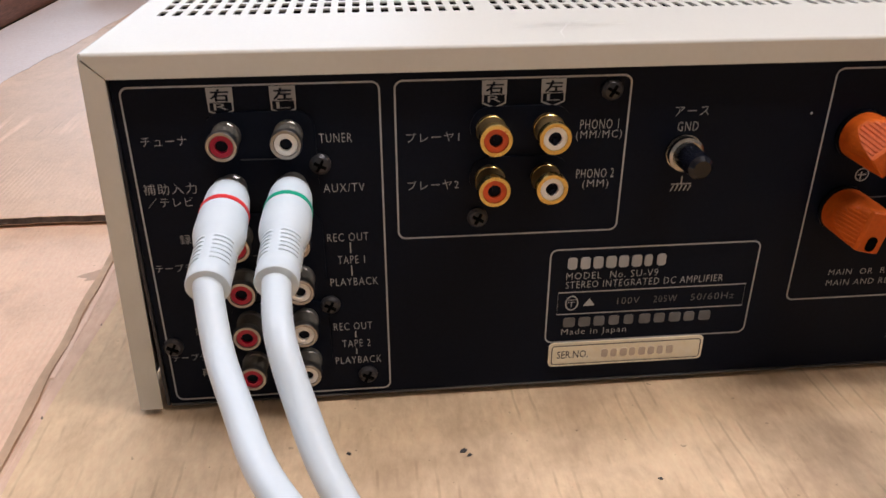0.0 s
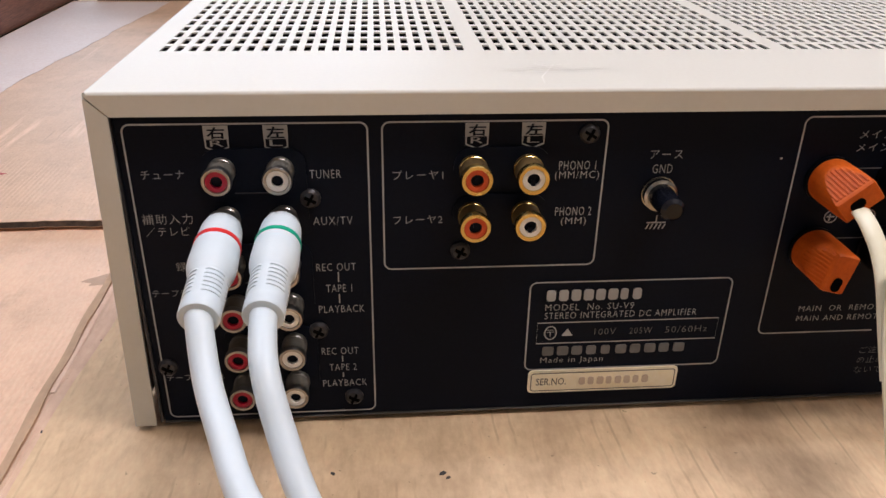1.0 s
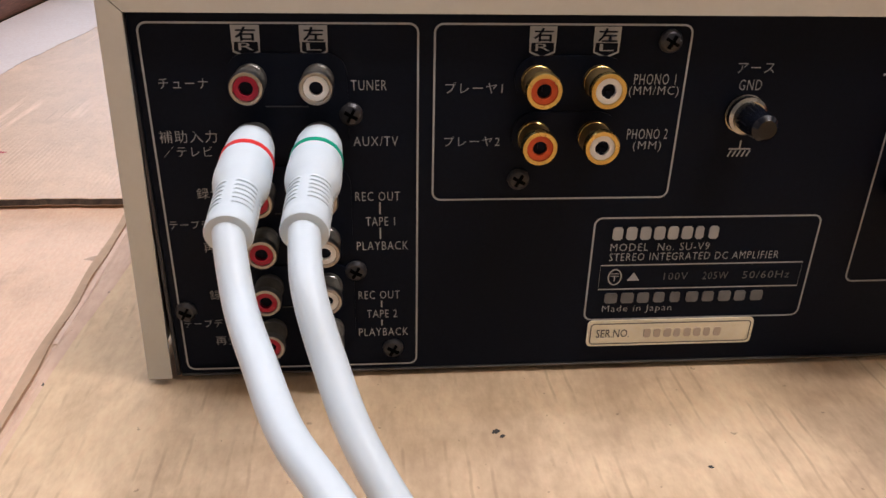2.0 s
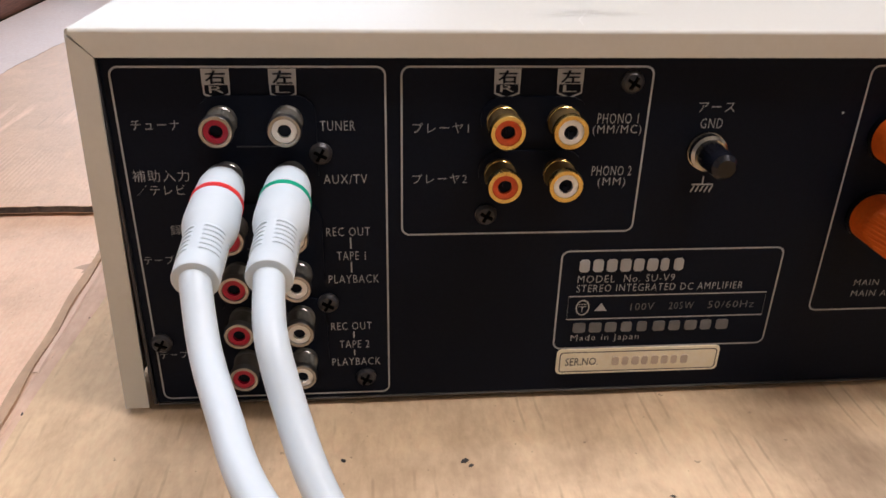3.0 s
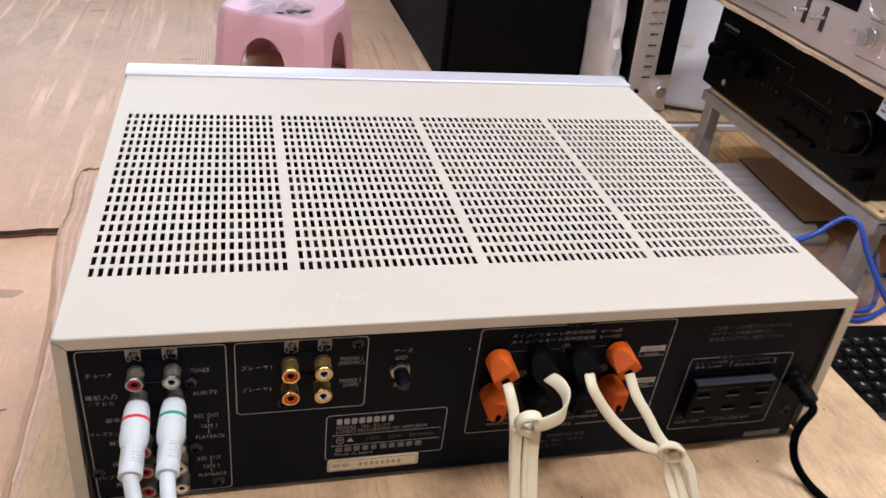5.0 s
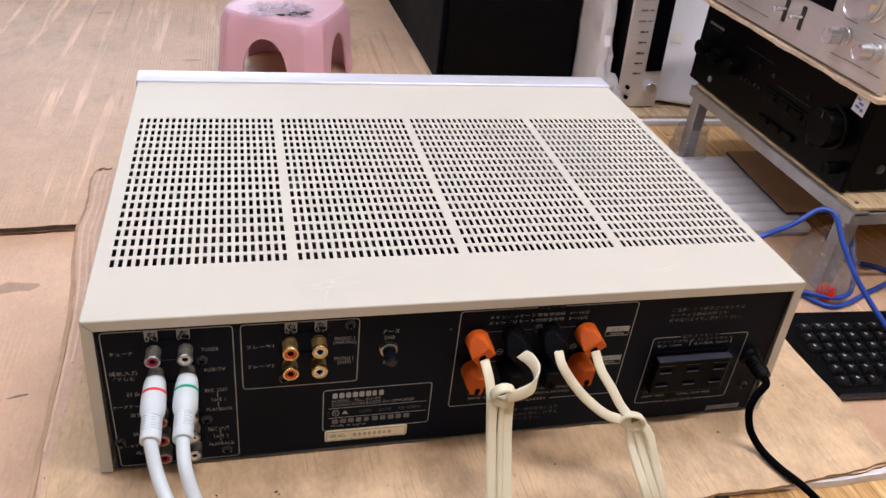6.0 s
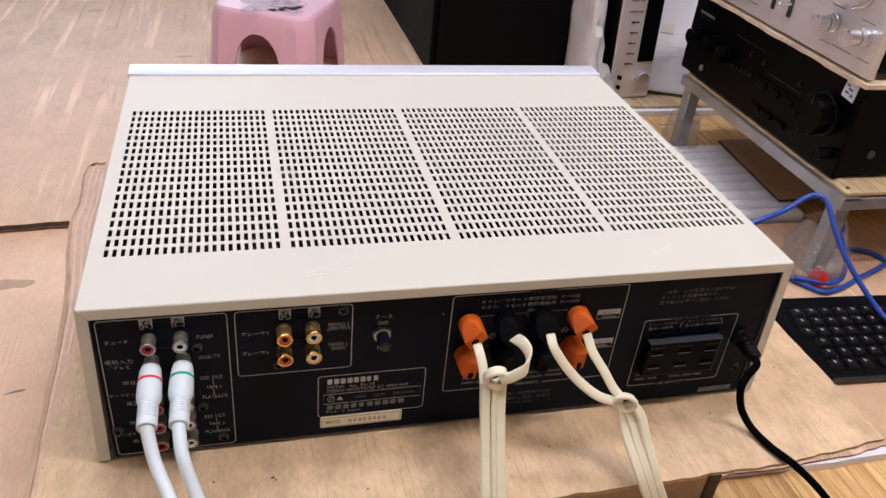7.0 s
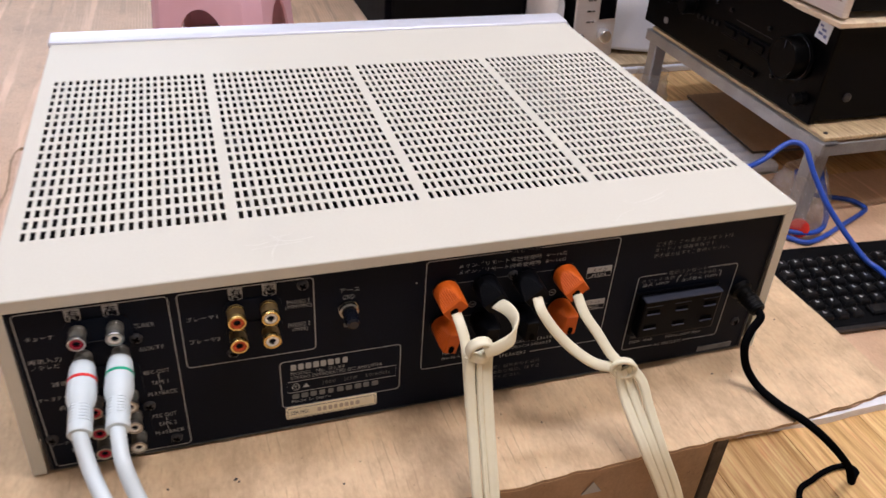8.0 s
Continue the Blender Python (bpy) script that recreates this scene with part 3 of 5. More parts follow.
for i in range(63):
    y = -0.0735 + i * 0.0073
    x = lip_x(y)
    wide = 0.0055 + 0.0145 * min(1, max(0, (y + 0.02) / 0.22)) + 0.0006 * math.sin(i * 0.4)
    out = 0.0012 + 0.0006 * math.sin(i * 0.55) + rng.uniform(0, 0.0009)
    row = [lip.verts.new((x + 0.0002, y, SHEET - 0.0008)), lip.verts.new((x - out * 0.8, y, SHEET - 0.0006))]
    for k in range(9):
        u = k / 8
        row.append(lip.verts.new((x - out * 0.6 + wide * u, y, SHEET + (0.0011 if k % 2 else 0.0004) * (1 - u * 0.7) + rng.uniform(0, 0.00025))))
    row.append(lip.verts.new((x + wide, y, SHEET - 0.0001)))
    rows.append(row)
for a, b in zip(rows, rows[1:]):
    for k in range(len(a) - 1):
        lip.faces.new((a[k], a[k + 1], b[k + 1], b[k]))
bmesh.ops.recalc_face_normals(lip, faces=lip.faces)
part("frayed_lip", lip, PALEBOARD, top_sheet, "pale pressed flutes along the worn edge", True)
tear, rows = bmesh.new(), []
for i, p in enumerate(spline([(-0.0409, 0.3846, 0), (-0.0439, 0.3823, 0), (-0.0474, 0.3849, 0), (-0.0518, 0.3826, 0), (-0.0545, 0.3752, 0), (-0.0560, 0.3614, 0), (-0.0557, 0.3495, 0), (-0.0545, 0.3337, 0), (-0.0538, 0.3189, 0), (-0.0536, 0.3070, 0), (-0.0549, 0.2922, 0), (-0.0561, 0.2774, 0)], 6)):
    w = 0.0003 + 0.0005 * abs(math.sin(i * 0.37)) + rng.uniform(0, 0.0005)
    q = Vector((p[0] + rng.uniform(-0.0003, 0.0003), p[1], 0))
    rows.append([tear.verts.new((q.x + k * w, q.y + k * w * 0.6, SHEET + h)) for k, h in ((-1, -0.0027), (-1, 0.0010), (1, 0.0014), (1, -0.0027))])
for a, b in zip(rows, rows[1:]):
    for k in range(3):
        tear.faces.new((a[k], a[k + 1], b[k + 1], b[k]))
bmesh.ops.recalc_face_normals(tear, faces=tear.faces)
part("torn_rim", tear, BOXBOARD, top_sheet, "dark curled torn rim")
for off, y0, y1 in ((0.0050, 0.02, 0.376), (0.0105, 0.10, 0.371), (0.0150, 0.20, 0.366)):
    ridge = []
    for i in range(12):
        y = y0 + (y1 - y0) * i / 11
        x = lip_x(y)
        ridge.append((x + off * min(1, 0.55 + y * 2.0) + rng.uniform(-0.0003, 0.0003), y, SHEET + 0.0006))
    part("flute_ridge", sweep(ridge, 0.0011, 0.0005, (1, 0, 0), 8, 4), RIDGEBOARD, top_sheet, "pale pressed flute ridge", True)
crease = bmesh.new()
rows = []
for i in range(50):
    y = -0.0735 + i * 0.0074
    x = lip_x(y) + 0.0003 * math.sin(i * 0.9)
    left, right = 0.0010 + 0.0002 * math.sin(i * 0.7), (0.0022 + 0.0003 * math.sin(i * 1.3)) * (1 - 0.5 * max(0, (i - 36) / 14))
    rows.append((crease.verts.new((x - left, y, SHEET + 0.0013)), crease.verts.new((x + right, y, SHEET + 0.0015)), crease.verts.new((x + right, y, SHEET - 0.0004)), crease.verts.new((x - left, y, SHEET - 0.0004))))
for a, b in zip(rows, rows[1:]):
    for k in range(4):
        crease.faces.new((a[k], a[(k + 1) % 4], b[(k + 1) % 4], b[k]))
bmesh.ops.recalc_face_normals(crease, faces=crease.faces)
part("edge_flute", crease, FLUTEBOARD, top_sheet, "darker tan flute bared along the edge")


def mark_on(parent, x, y, z, sx, sy, turn, material, label):
    rng = random.Random(int(abs(x * 1000 + y * 777)))
    pts = [(math.cos(2 * math.pi * i / 14) * sx * rng.uniform(0.6, 1.1), math.sin(2 * math.pi * i / 14) * sy * rng.uniform(0.6, 1.1)) for i in range(14)]
    c, s_ = math.cos(turn), math.sin(turn)
    part("mark", slab([(x + a * c - b * s_, y + a * s_ + b * c) for a, b in pts], z + 0.00005, z + 0.0002), material, parent, label)


mark_on(big_sheet, -0.400, 0.746, FLOOR + 0.017, 0.016, 0.006, 0.1, REDMARK, "red smear")
mark_on(big_sheet, -0.010, 1.217, FLOOR + 0.017, 0.020, 0.006, 0.1, SMUDGE, "brown smudge")
mark_on(big_sheet, -0.205, 1.500, FLOOR + 0.017, 0.020, 0.008, 0.2, SMUDGE, "brown smudge")
mark_on(low_sheet, -0.143, 0.298, FLOOR + 0.005, 0.011, 0.0018, 0.25, GREYMARK, "dark pen stroke")
mark_on(low_sheet, -0.185, 0.485, FLOOR + 0.005, 0.030, 0.012, 0.1, SMUDGE, "brown smudge")
for x, y, r in ((0.096, -0.028, 0.0009), (0.0975, -0.030, 0.0006), (0.181, 0.004, 0.0006), (-0.037, 0.029, 0.0005), (-0.034, 0.0, 0.0006), (-0.031, 0.054, 0.0004), (0.062, -0.026, 0.0006), (0.394, -0.018, 0.0006), (0.15, -0.045, 0.0005), (0.27, -0.03, 0.0006), (0.47, 0.02, 0.0006)):
    mark_on(top_sheet, x, y, SHEET, r * 1.6, r, x * 40, INK, "dark speck")

# ---- amplifier ----
W, TOP, BASE, DEPTH = 0.430, 0.140, 0.0288, 0.3225
SPLAY = (0.0030, 0.0050)      # the side sheets stand out at their lower edges
amp = thing("amplifier", (W / 2, 0.16, SHEET), "cream metal stereo amplifier with a black socket panel at its back", "amplifier")
# slotted top sheet: four fields of 22 by 19 slots
NX, NY, SW, SL = 22, 19, 0.00235, 0.0077
FIELD0, FIELDW, FIELDGAP, ROW0, ROW1 = 0.0091, 0.0984, 0.0066, 0.0465, 0.2491
R = 0.0010          # bend of the cover sheet
xcuts, ycuts = [R], [-0.0021 + R]
holes_x, holes_y = set(), set()
for f in range(4):
    fx = FIELD0 + f * (FIELDW + FIELDGAP)
    for i in range(NX):
        a = fx + i * (FIELDW - SW) / (NX - 1)
        holes_x.add(len(xcuts))
        xcuts += [a, a + SW]
xcuts.append(W - R)
for j in range(NY):
    a = ROW0 + j * (ROW1 - ROW0 - SL) / (NY - 1)
    holes_y.add(len(ycuts))
    ycuts += [a, a + SL]
ycuts.append(DEPTH)
bm = bmesh.new()
grid = {}
for lay, z in enumerate((TOP, TOP - 0.0006)):
    for i, x in enumerate(xcuts):
        for j, y in enumerate(ycuts):
            grid[i, j, lay] = bm.verts.new((x, y, z))
for i in range(len(xcuts) - 1):
    for j in range(len(ycuts) - 1):
        hole = i in holes_x and j in holes_y
        a, b, c, d = ((i, j), (i + 1, j), (i + 1, j + 1), (i, j + 1))
        if hole:
            for p, q in ((a, b), (b, c), (c, d), (d, a)):
                bm.faces.new((grid[(*p, 0)], grid[(*q, 0)], grid[(*q, 1)], grid[(*p, 1)]))
        else:
            bm.faces.new([grid[(*p, 0)] for p in (a, b, c, d)])
            bm.faces.new([grid[(*p, 1)] for p in (d, c, b, a)])
bmesh.ops.recalc_face_normals(bm, faces=bm.faces)
part("top_cover", bm, CREAM, amp, "cream enamelled sheet with rows of ventilation slots")


def fold(profile, a, b, axis):
    """A bent sheet of 1 mm: a profile of (across, up) drawn from a to b along an axis."""
    bm, rows = bmesh.new(), []
    for k in (a, b):
        rows.append([bm.verts.new((k, u, v) if axis == "x" else (u, k, v)) for u, v in profile])
    n = len(profile)
    for i in range(n):
        j = (i + 1) % n
        bm.faces.new((rows[0][i], rows[0][j], rows[1][j], rows[1][i]))
    bm.faces.new(rows[0])
    bm.faces.new(rows[1][::-1])
    bmesh.ops.recalc_face_normals(bm, faces=bm.faces)
    return bm


def elbow(cx, cz, r, sign, n=6):
    return [(cx + sign * r * math.sin(radians(90 * i / n)), cz + r * math.cos(radians(90 * i / n))) for i in range(n + 1)]


for sign, cx, out in ((-1, R, SPLAY[0]), (1, W - R, SPLAY[1])):
    prof = elbow(cx, TOP - R, R, sign) + [(cx + sign * (R + out), BASE), (cx + sign * (R + out - 0.0008), BASE)] + elbow(cx, TOP - R, R - 0.0008, sign)[::-1]
    part("side_cover", fold(prof, -0.0012, DEPTH, "y"), CREAM, amp, "", True)
YF = -0.0021
prof = elbow(YF + R, TOP - R, R, -1) + [(YF, TOP - R - 0.0002), (YF + 0.0008, TOP - R - 0.0002)] + elbow(YF + R, TOP - R, R - 0.0008, -1)[::-1]
part("rear_fold", fold(prof, 0.0010, W - 0.0010, "x"), CREAM, amp, "", True)
part("rear_flange", prism([(0.0008, TOP - R - 0.0002), (W - 0.0008, TOP - R - 0.0002), (W - 0.0062, 0.1332), (0.0062, 0.1332)], YF, YF + 0.0008), CREAM, amp)
for s, out in enumerate(SPLAY):
    fx = (lambda v: v) if s == 0 else (lambda v: W - v)
    part("rear_flange", prism([(fx(0.0002), TOP - R - 0.0004), (fx(0.0059), 0.1332), (fx(0.0068 - out), BASE), (fx(0.0001 - out), BASE)], YF, YF + 0.0008), CREAM, amp)
    part("panel_return", box(*sorted((fx(0.0050), fx(0.0060))), -0.0010, 0.0016, 0.0290, 0.1330, 0.0002), STEEL, amp, "dark folded edge of the panel")
part("front_panel", box(-0.0015, W + 0.0015, 0.3226, 0.346, 0.0262, 0.1420, 0.0014, seg=3), SILVER, amp, "satin silver front panel", True)
part("bottom_plate", box(0.004, W - 0.004, 0.004, DEPTH - 0.002, BASE + 0.0012, BASE + 0.003), BLACKMATT, amp)
for fx, fy in ((0.05, 0.04), (W - 0.05, 0.04), (0.05, 0.29), (W - 0.05, 0.29)):
    part("foot", lathe([(0.011, SHEET), (0.012, SHEET + 0.001), (0.012, BASE + 0.0012)], pose(fx, fy, 0), 20), BLACKMATT, amp)
part("rear_panel", box(0.0062, W - 0.0062, 0.0, 0.0016, 0.0292, 0.1385), BLACKPANEL, amp, "black enamelled panel with white printing")
part("panel_lip", box(0.0062, W - 0.0062, -0.0006, 0.0016, 0.0285, 0.0290, 0.0001), LIPMETAL, amp, "thin bare metal lower edge")
# inside, seen through the slots; the case's inner shade is in the colours
for x in (0.0036, W - 0.0046):
    part("chassis_side", box(x, x + 0.001, 0.004, DEPTH - 0.004, BASE + 0.003, TOP - 0.004), BLACKMATT, amp)
part("chassis_front", box(0.005, W - 0.005, DEPTH - 0.0036, DEPTH - 0.0026, BASE + 0.003, TOP - 0.004), BLACKMATT, amp)
part("chassis_rear", box(0.0070, W - 0.0070, 0.0018, 0.0026, BASE + 0.004, TOP - 0.004), BLACKMATT, amp)
inner = [("circuit_board", 0.02, 0.19, 0.02, 0.24, 0.045, 0.047, SHADEDPCB), ("transformer", 0.30, 0.40, 0.20, 0.31, 0.03, 0.105, BLACKMATT),
         ("circuit_board", 0.21, 0.41, 0.02, 0.13, 0.045, 0.047, SHADEDPCB)]
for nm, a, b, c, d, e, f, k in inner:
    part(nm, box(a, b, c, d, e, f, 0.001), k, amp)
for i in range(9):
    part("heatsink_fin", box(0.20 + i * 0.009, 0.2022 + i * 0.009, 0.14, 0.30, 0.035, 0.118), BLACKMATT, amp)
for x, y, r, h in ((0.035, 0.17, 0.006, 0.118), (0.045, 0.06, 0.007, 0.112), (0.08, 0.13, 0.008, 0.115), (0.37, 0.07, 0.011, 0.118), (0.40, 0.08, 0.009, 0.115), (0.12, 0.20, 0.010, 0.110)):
    part("capacitor", lathe([(r, 0.047), (r, h - 0.001), (r - 0.001, h)], pose(x, y, 0), 16), HEATSINK if r > 0.008 else SHADEDPCB, amp)


def scr(x, z, r=0.0030, y=0.0):
    s = part("screw", lathe([(r, 0), (r, 0.0008), (r * 0.75, 0.0016), (0.0001, 0.0020)], pose(x, y, z, 90, 0, 0), 20), STEEL, amp, "", True)
    bm = box(x - r * 0.6, x + r * 0.6, y - 0.0024, y - 0.0012, z - r * 0.13, z + r * 0.13, m=Matrix.Translation((x, y, z)) @ Matrix.Rotation(0.5, 4, "Y") @ Matrix.Translation((-x, -y, -z)))
    box(x - r * 0.12, x + r * 0.12, y - 0.0025, y - 0.0012, z - r * 0.6, z + r * 0.6, bm=bm, m=Matrix.Translation((x, y, z)) @ Matrix.Rotation(0.5, 4, "Y") @ Matrix.Translation((-x, -y, -z)))
    part("cross_slot", bm, HOLE, s)


for x, z in ((0.0584, 0.1079), (0.0583, 0.0626), (0.0685, 0.0364), (0.0101, 0.0505), (0.1392, 0.1266), (0.1026, 0.0897), (0.2533, 0.1148), (0.4152, 0.0520)):
    scr(x, z)


def jack(x, z, metal, colour, r, length, key):
    barrel = DARKGOLD if metal is GOLD else DARKNICKEL
    base = part("rca_jack", lathe([(r * 1.02, 0.0), (r * 1.02, length - 0.0022), (r * 0.9, length - 0.0020)], pose(x, 0, z, 90, 0, 0), 28, cap=False), barrel, amp, "", True)
    part("base_ring", lathe([(r * 1.03, 0.0018), (r * 1.07, 0.0020), (r * 1.07, 0.0028), (r * 1.03, 0.0030)], pose(x, 0, z, 90, 0, 0), 28, cap=False), metal, base, "", True)
    lip = 0.82 if metal is GOLD else 0.86
    part("front_rim", lathe([(r * 0.98, length - 0.0024), (r * 1.11, length - 0.0022), (r * 1.12, length - 0.0006), (r * 1.06, length), (r * lip, length), (r * (lip - 0.05), length - 0.0006), (r * (lip - 0.05), length - 0.0020)], pose(x, 0, z, 90, 0, 0), 28, cap=False), metal, base, "", True)
    part("insulator", lathe([(r * (lip - 0.04), length - 0.0030), (r * (lip - 0.04), length - 0.0004), (r * 0.46, length - 0.0003), (r * 0.43, length - 0.0035)], pose(x, 0, z, 90, 0, 0), 24, cap=False), colour, base, "", True)
    bm = lathe([(r * 0.44, length - 0.0040), (r * 0.44, length - 0.0013)], pose(x, 0, z, 90, 0, 0), 16)
    if key:
        box(x - r * 0.14, x + r * 0.14, -length + 0.0004, -length + 0.002, *((z, z + r * 0.62) if key > 0 else (z - r * 0.62, z)), bm=bm)
    part("contact_hole", bm, BLACKPANEL, base)


ROWS_Z = (0.1176, 0.1027, 0.0880, 0.0734, 0.0589, 0.0444)
for z in ROWS_Z:
    jack(0.0342, z - 0.0004, NICKEL, RED, 0.0037, 0.0106, 0)
    jack(0.0506, z - 0.0004, NICKEL, IVORY, 0.0037, 0.0106, 0)
for z in (0.1169, 0.1023):
    jack(0.1057, z - 0.0004, GOLD, ORANGERED, 0.0041, 0.0110, 1)
    jack(0.1217, z - 0.0004, GOLD, IVORY, 0.0041, 0.0110, -1)
    part("jack_plate", prism(rounded(0.1000, 0.1285, z - 0.0060, z + 0.0060, 0.0058), -0.0008, -0.0001), BLACKPANEL, amp)
for a, b in ((0.1176, 0.1027), (0.0880, 0.0734), (0.0589, 0.0444)):
    part("jack_plate", prism(rounded(0.0283, 0.0577, b - 0.0060, a + 0.0058, 0.005), -0.0008, -0.0001), BLACKPANEL, amp)
    # raised grey strip stands in for the highlight along the plate edge
    part("seam_highlight", box(0.0372, 0.0478, -0.0013, -0.0009, (a + b) / 2 - 0.00012, (a + b) / 2 + 0.00012), STEEL, amp)


def side_tag(x, z, kanji, letter):
    """Printed tag: light top with the dark sign, outlined lower half with the letter and a point."""
    w, h = 0.0068, 0.0040
    tag = part("printed_tag", prism([(x - w / 2, z), (x + w / 2, z), (x + w / 2, z + h), (x - w / 2, z + h)], -0.0005, -0.0003), PRINT, amp)
    ribbon([(x - w / 2 + 0.0003, z), (x - w / 2 + 0.0003, z - 0.0023), (x, z - 0.0036), (x + w / 2 - 0.0003, z - 0.0023), (x + w / 2 - 0.0003, z)], 0.00048, amp)
    lettering(kanji, x - 0.0025, x + 0.0025, z + h / 2, 0.0034, tag, BLACKPANEL, -0.0008, weight=0.022)
    lettering(letter, x - 0.0018, x + 0.0018, z - 0.0011, 0.0018, amp, weight=-0.004)


for x in (0.0336, 0.1065):
    side_tag(x, 0.1261, "右", "R")
    side_tag(x + 0.0163, 0.1261, "左", "L")

printed_frame(0.0084, 0.0754, 0.0308, 0.1306, amp)
printed_frame(0.0795, 0.1445, 0.0839, 0.1306, amp)
printed_frame(0.1252, 0.1911, 0.0445, 0.0777, amp)
printed_frame(0.2034, 0.3164, 0.0559, 0.1308, amp, top=(0.2505, 0.2680), bottom=(0.2435, 0.2710))
printed_frame(0.3343, 0.4028, 0.0436, 0.1002, amp, top=(0.3528, 0.3816), bottom=(0.3558, 0.3786))
ribbon([(0.1284, 0.0548), (0.1888, 0.0548), (0.1888, 0.0627), (0.1284, 0.0627)], 0.0004, amp, closed=True)

L = lambda s, x0, x1, z, h=0.0026, m=PRINT: lettering(s, x0, x1, z, h, amp, m, weight=-0.010, spacing=1.15)
L("チューナ", 0.0116, 0.0235, 0.1159, 0.0026)
L("補助入力", 0.0099, 0.0242, 0.1022, 0.0032)
L("／テレビ", 0.0104, 0.0227, 0.0982, 0.0030)
L("録音", 0.0174, 0.0240, 0.0866, 0.0030)
L("テープデッキ1", 0.0092, 0.0265, 0.0776, 0.0026)
L("再生", 0.0174, 0.0240, 0.0707, 0.0030)
L("録音", 0.0174, 0.0240, 0.0558, 0.0030)
L("テープデッキ2", 0.0092, 0.0270, 0.0465, 0.0026)
L("再生", 0.0174, 0.0240, 0.0406, 0.0030)
L("TUNER", 0.0586, 0.0675, 0.1154)
L("AUX/TV", 0.0588, 0.0703, 0.1007)
L("REC OUT", 0.0588, 0.0707, 0.0852)
L("TAPE 1", 0.0614, 0.0693, 0.0778)
L("PLAYBACK", 0.0588, 0.0729, 0.0704)
L("REC OUT", 0.0588, 0.0705, 0.0547)
L("TAPE 2", 0.0610, 0.0697, 0.0484)
L("PLAYBACK", 0.0586, 0.0729, 0.0422)
for a, b in ((0.0834, 0.0799), (0.0758, 0.0724), (0.0527, 0.0505), (0.0463, 0.0444)):
    ribbon([(0.0653, a), (0.0653, b)], 0.0004, amp)
L("プレーヤ1", 0.0823, 0.0970, 0.1147, 0.0028)
L("プレーヤ2", 0.0823, 0.0970, 0.1005, 0.0028)
L("PHONO 1", 0.1310, 0.1420, 0.1169, 0.0028)
L("(MM/MC)", 0.1300, 0.1432, 0.1136, 0.0030)
L("PHONO 2", 0.1310, 0.1420, 0.1022, 0.0028)
L("(MM)", 0.1330, 0.1407, 0.0987, 0.0030)
L("アース", 0.1579, 0.1678, 0.1198, 0.0026)
L("GND", 0.1592, 0.1653, 0.1154, 0.0028)
ribbon([(0.1627, 0.1002), (0.1627, 0.0978)], 0.0004, amp)
ribbon([(0.1597, 0.0978), (0.1658, 0.0978)], 0.0004, amp)
for i in range(5):
    ribbon([(0.1605 + i * 0.0013, 0.0974), (0.1597 + i * 0.0013, 0.0956)], 0.0004, amp)
# maker's mark as plain bars, then the type plate
bars(0.1307, 0.1627, 0.0728, 0.0040, 8, amp, PRINT, seed=5)
L("MODEL  No. SU-V9", 0.1305, 0.1595, 0.0685, 0.0024)
L("STEREO INTEGRATED DC AMPLIFIER", 0.1305, 0.1808, 0.0654, 0.0024)
ribbon([(0.1329 + 0.0019 * math.cos(radians(a)), 0.0588 + 0.0025 * math.sin(radians(a))) for a in range(0, 360, 20)], 0.0004, amp, closed=True)
L("〒", 0.1316, 0.1340, 0.0588, 0.0026)
part("printed_triangle", prism([(0.1367, 0.0576), (0.1403, 0.0576), (0.1385, 0.0602)], -0.0006, -0.0003), PRINT, amp)
L("100V", 0.1475, 0.1546, 0.0588, 0.0024, PRINTDIM)
L("205W", 0.1592, 0.1668, 0.0588, 0.0024, PRINTDIM)
L("50/60Hz", 0.1713, 0.1855, 0.0588, 0.0024, PRINTDIM)
bars(0.1307, 0.1800, 0.0517, 0.0034, 10, amp, PRINTDIM, seed=6)
L("Made in Japan", 0.1303, 0.1514, 0.0479, 0.0028)
plate = part("serial_label", prism(rounded(0.1266, 0.1779, 0.0352, 0.0441, 0.0015), -0.0008, -0.0003), PAPERLABEL, amp, "yellowed paper serial label")
ribbon(rounded(0.1276, 0.1769, 0.0361, 0.0431, 0.0010), 0.0003, plate, INK, -0.0010, closed=True)
lettering("SER.NO.", 0.1293, 0.1395, 0.0398, 0.0028, plate, INK, -0.0011)
bars(0.1440, 0.1688, 0.0396, 0.0030, 8, plate, FADEDINK, -0.0011, seed=7)
# speaker terminals
L("スピーカ", 0.2515, 0.2671, 0.1308, 0.0026, PRINTDIM)
L("メイン／リモート単独使用時  4～16Ω", 0.2212, 0.2838, 0.1253, 0.0028)
L("メイン／リモート同時使用時  8～16Ω", 0.2212, 0.2838, 0.1212, 0.0028)
for z, jp, en in ((0.1085, "メイン", "MAIN"), (0.0848, "リモート", "REMOTE")):
    tag = part("printed_tag", prism([(0.2990, z - 0.0002), (0.3145, z - 0.0002), (0.3145, z + 0.0036), (0.2990, z + 0.0036)], -0.0005, -0.0003), PRINT, amp)
    ribbon([(0.2990, z), (0.2990, z - 0.0034), (0.3145, z - 0.0034), (0.3145, z)], 0.0004, amp)
    lettering(jp, 0.3020, 0.3115, z + 0.0017, 0.0028, tag, INK, -0.0008)
    lettering(en, 0.3025, 0.3110, z - 0.0019, 0.0020, amp)
for z in (0.1125, 0.0890):
    ribbon([(0.2150, z + 0.002), (0.2850, z + 0.002)], 0.0004, amp, PRINTDIM)
L("MAIN  OR  REMOTE : 4～16Ω/EACH SPEAKER", 0.2157, 0.2838, 0.0653, 0.0022)
L("MAIN AND REMOTE : 8～16Ω/EACH SPEAKER", 0.2157, 0.2838, 0.0615, 0.0022)
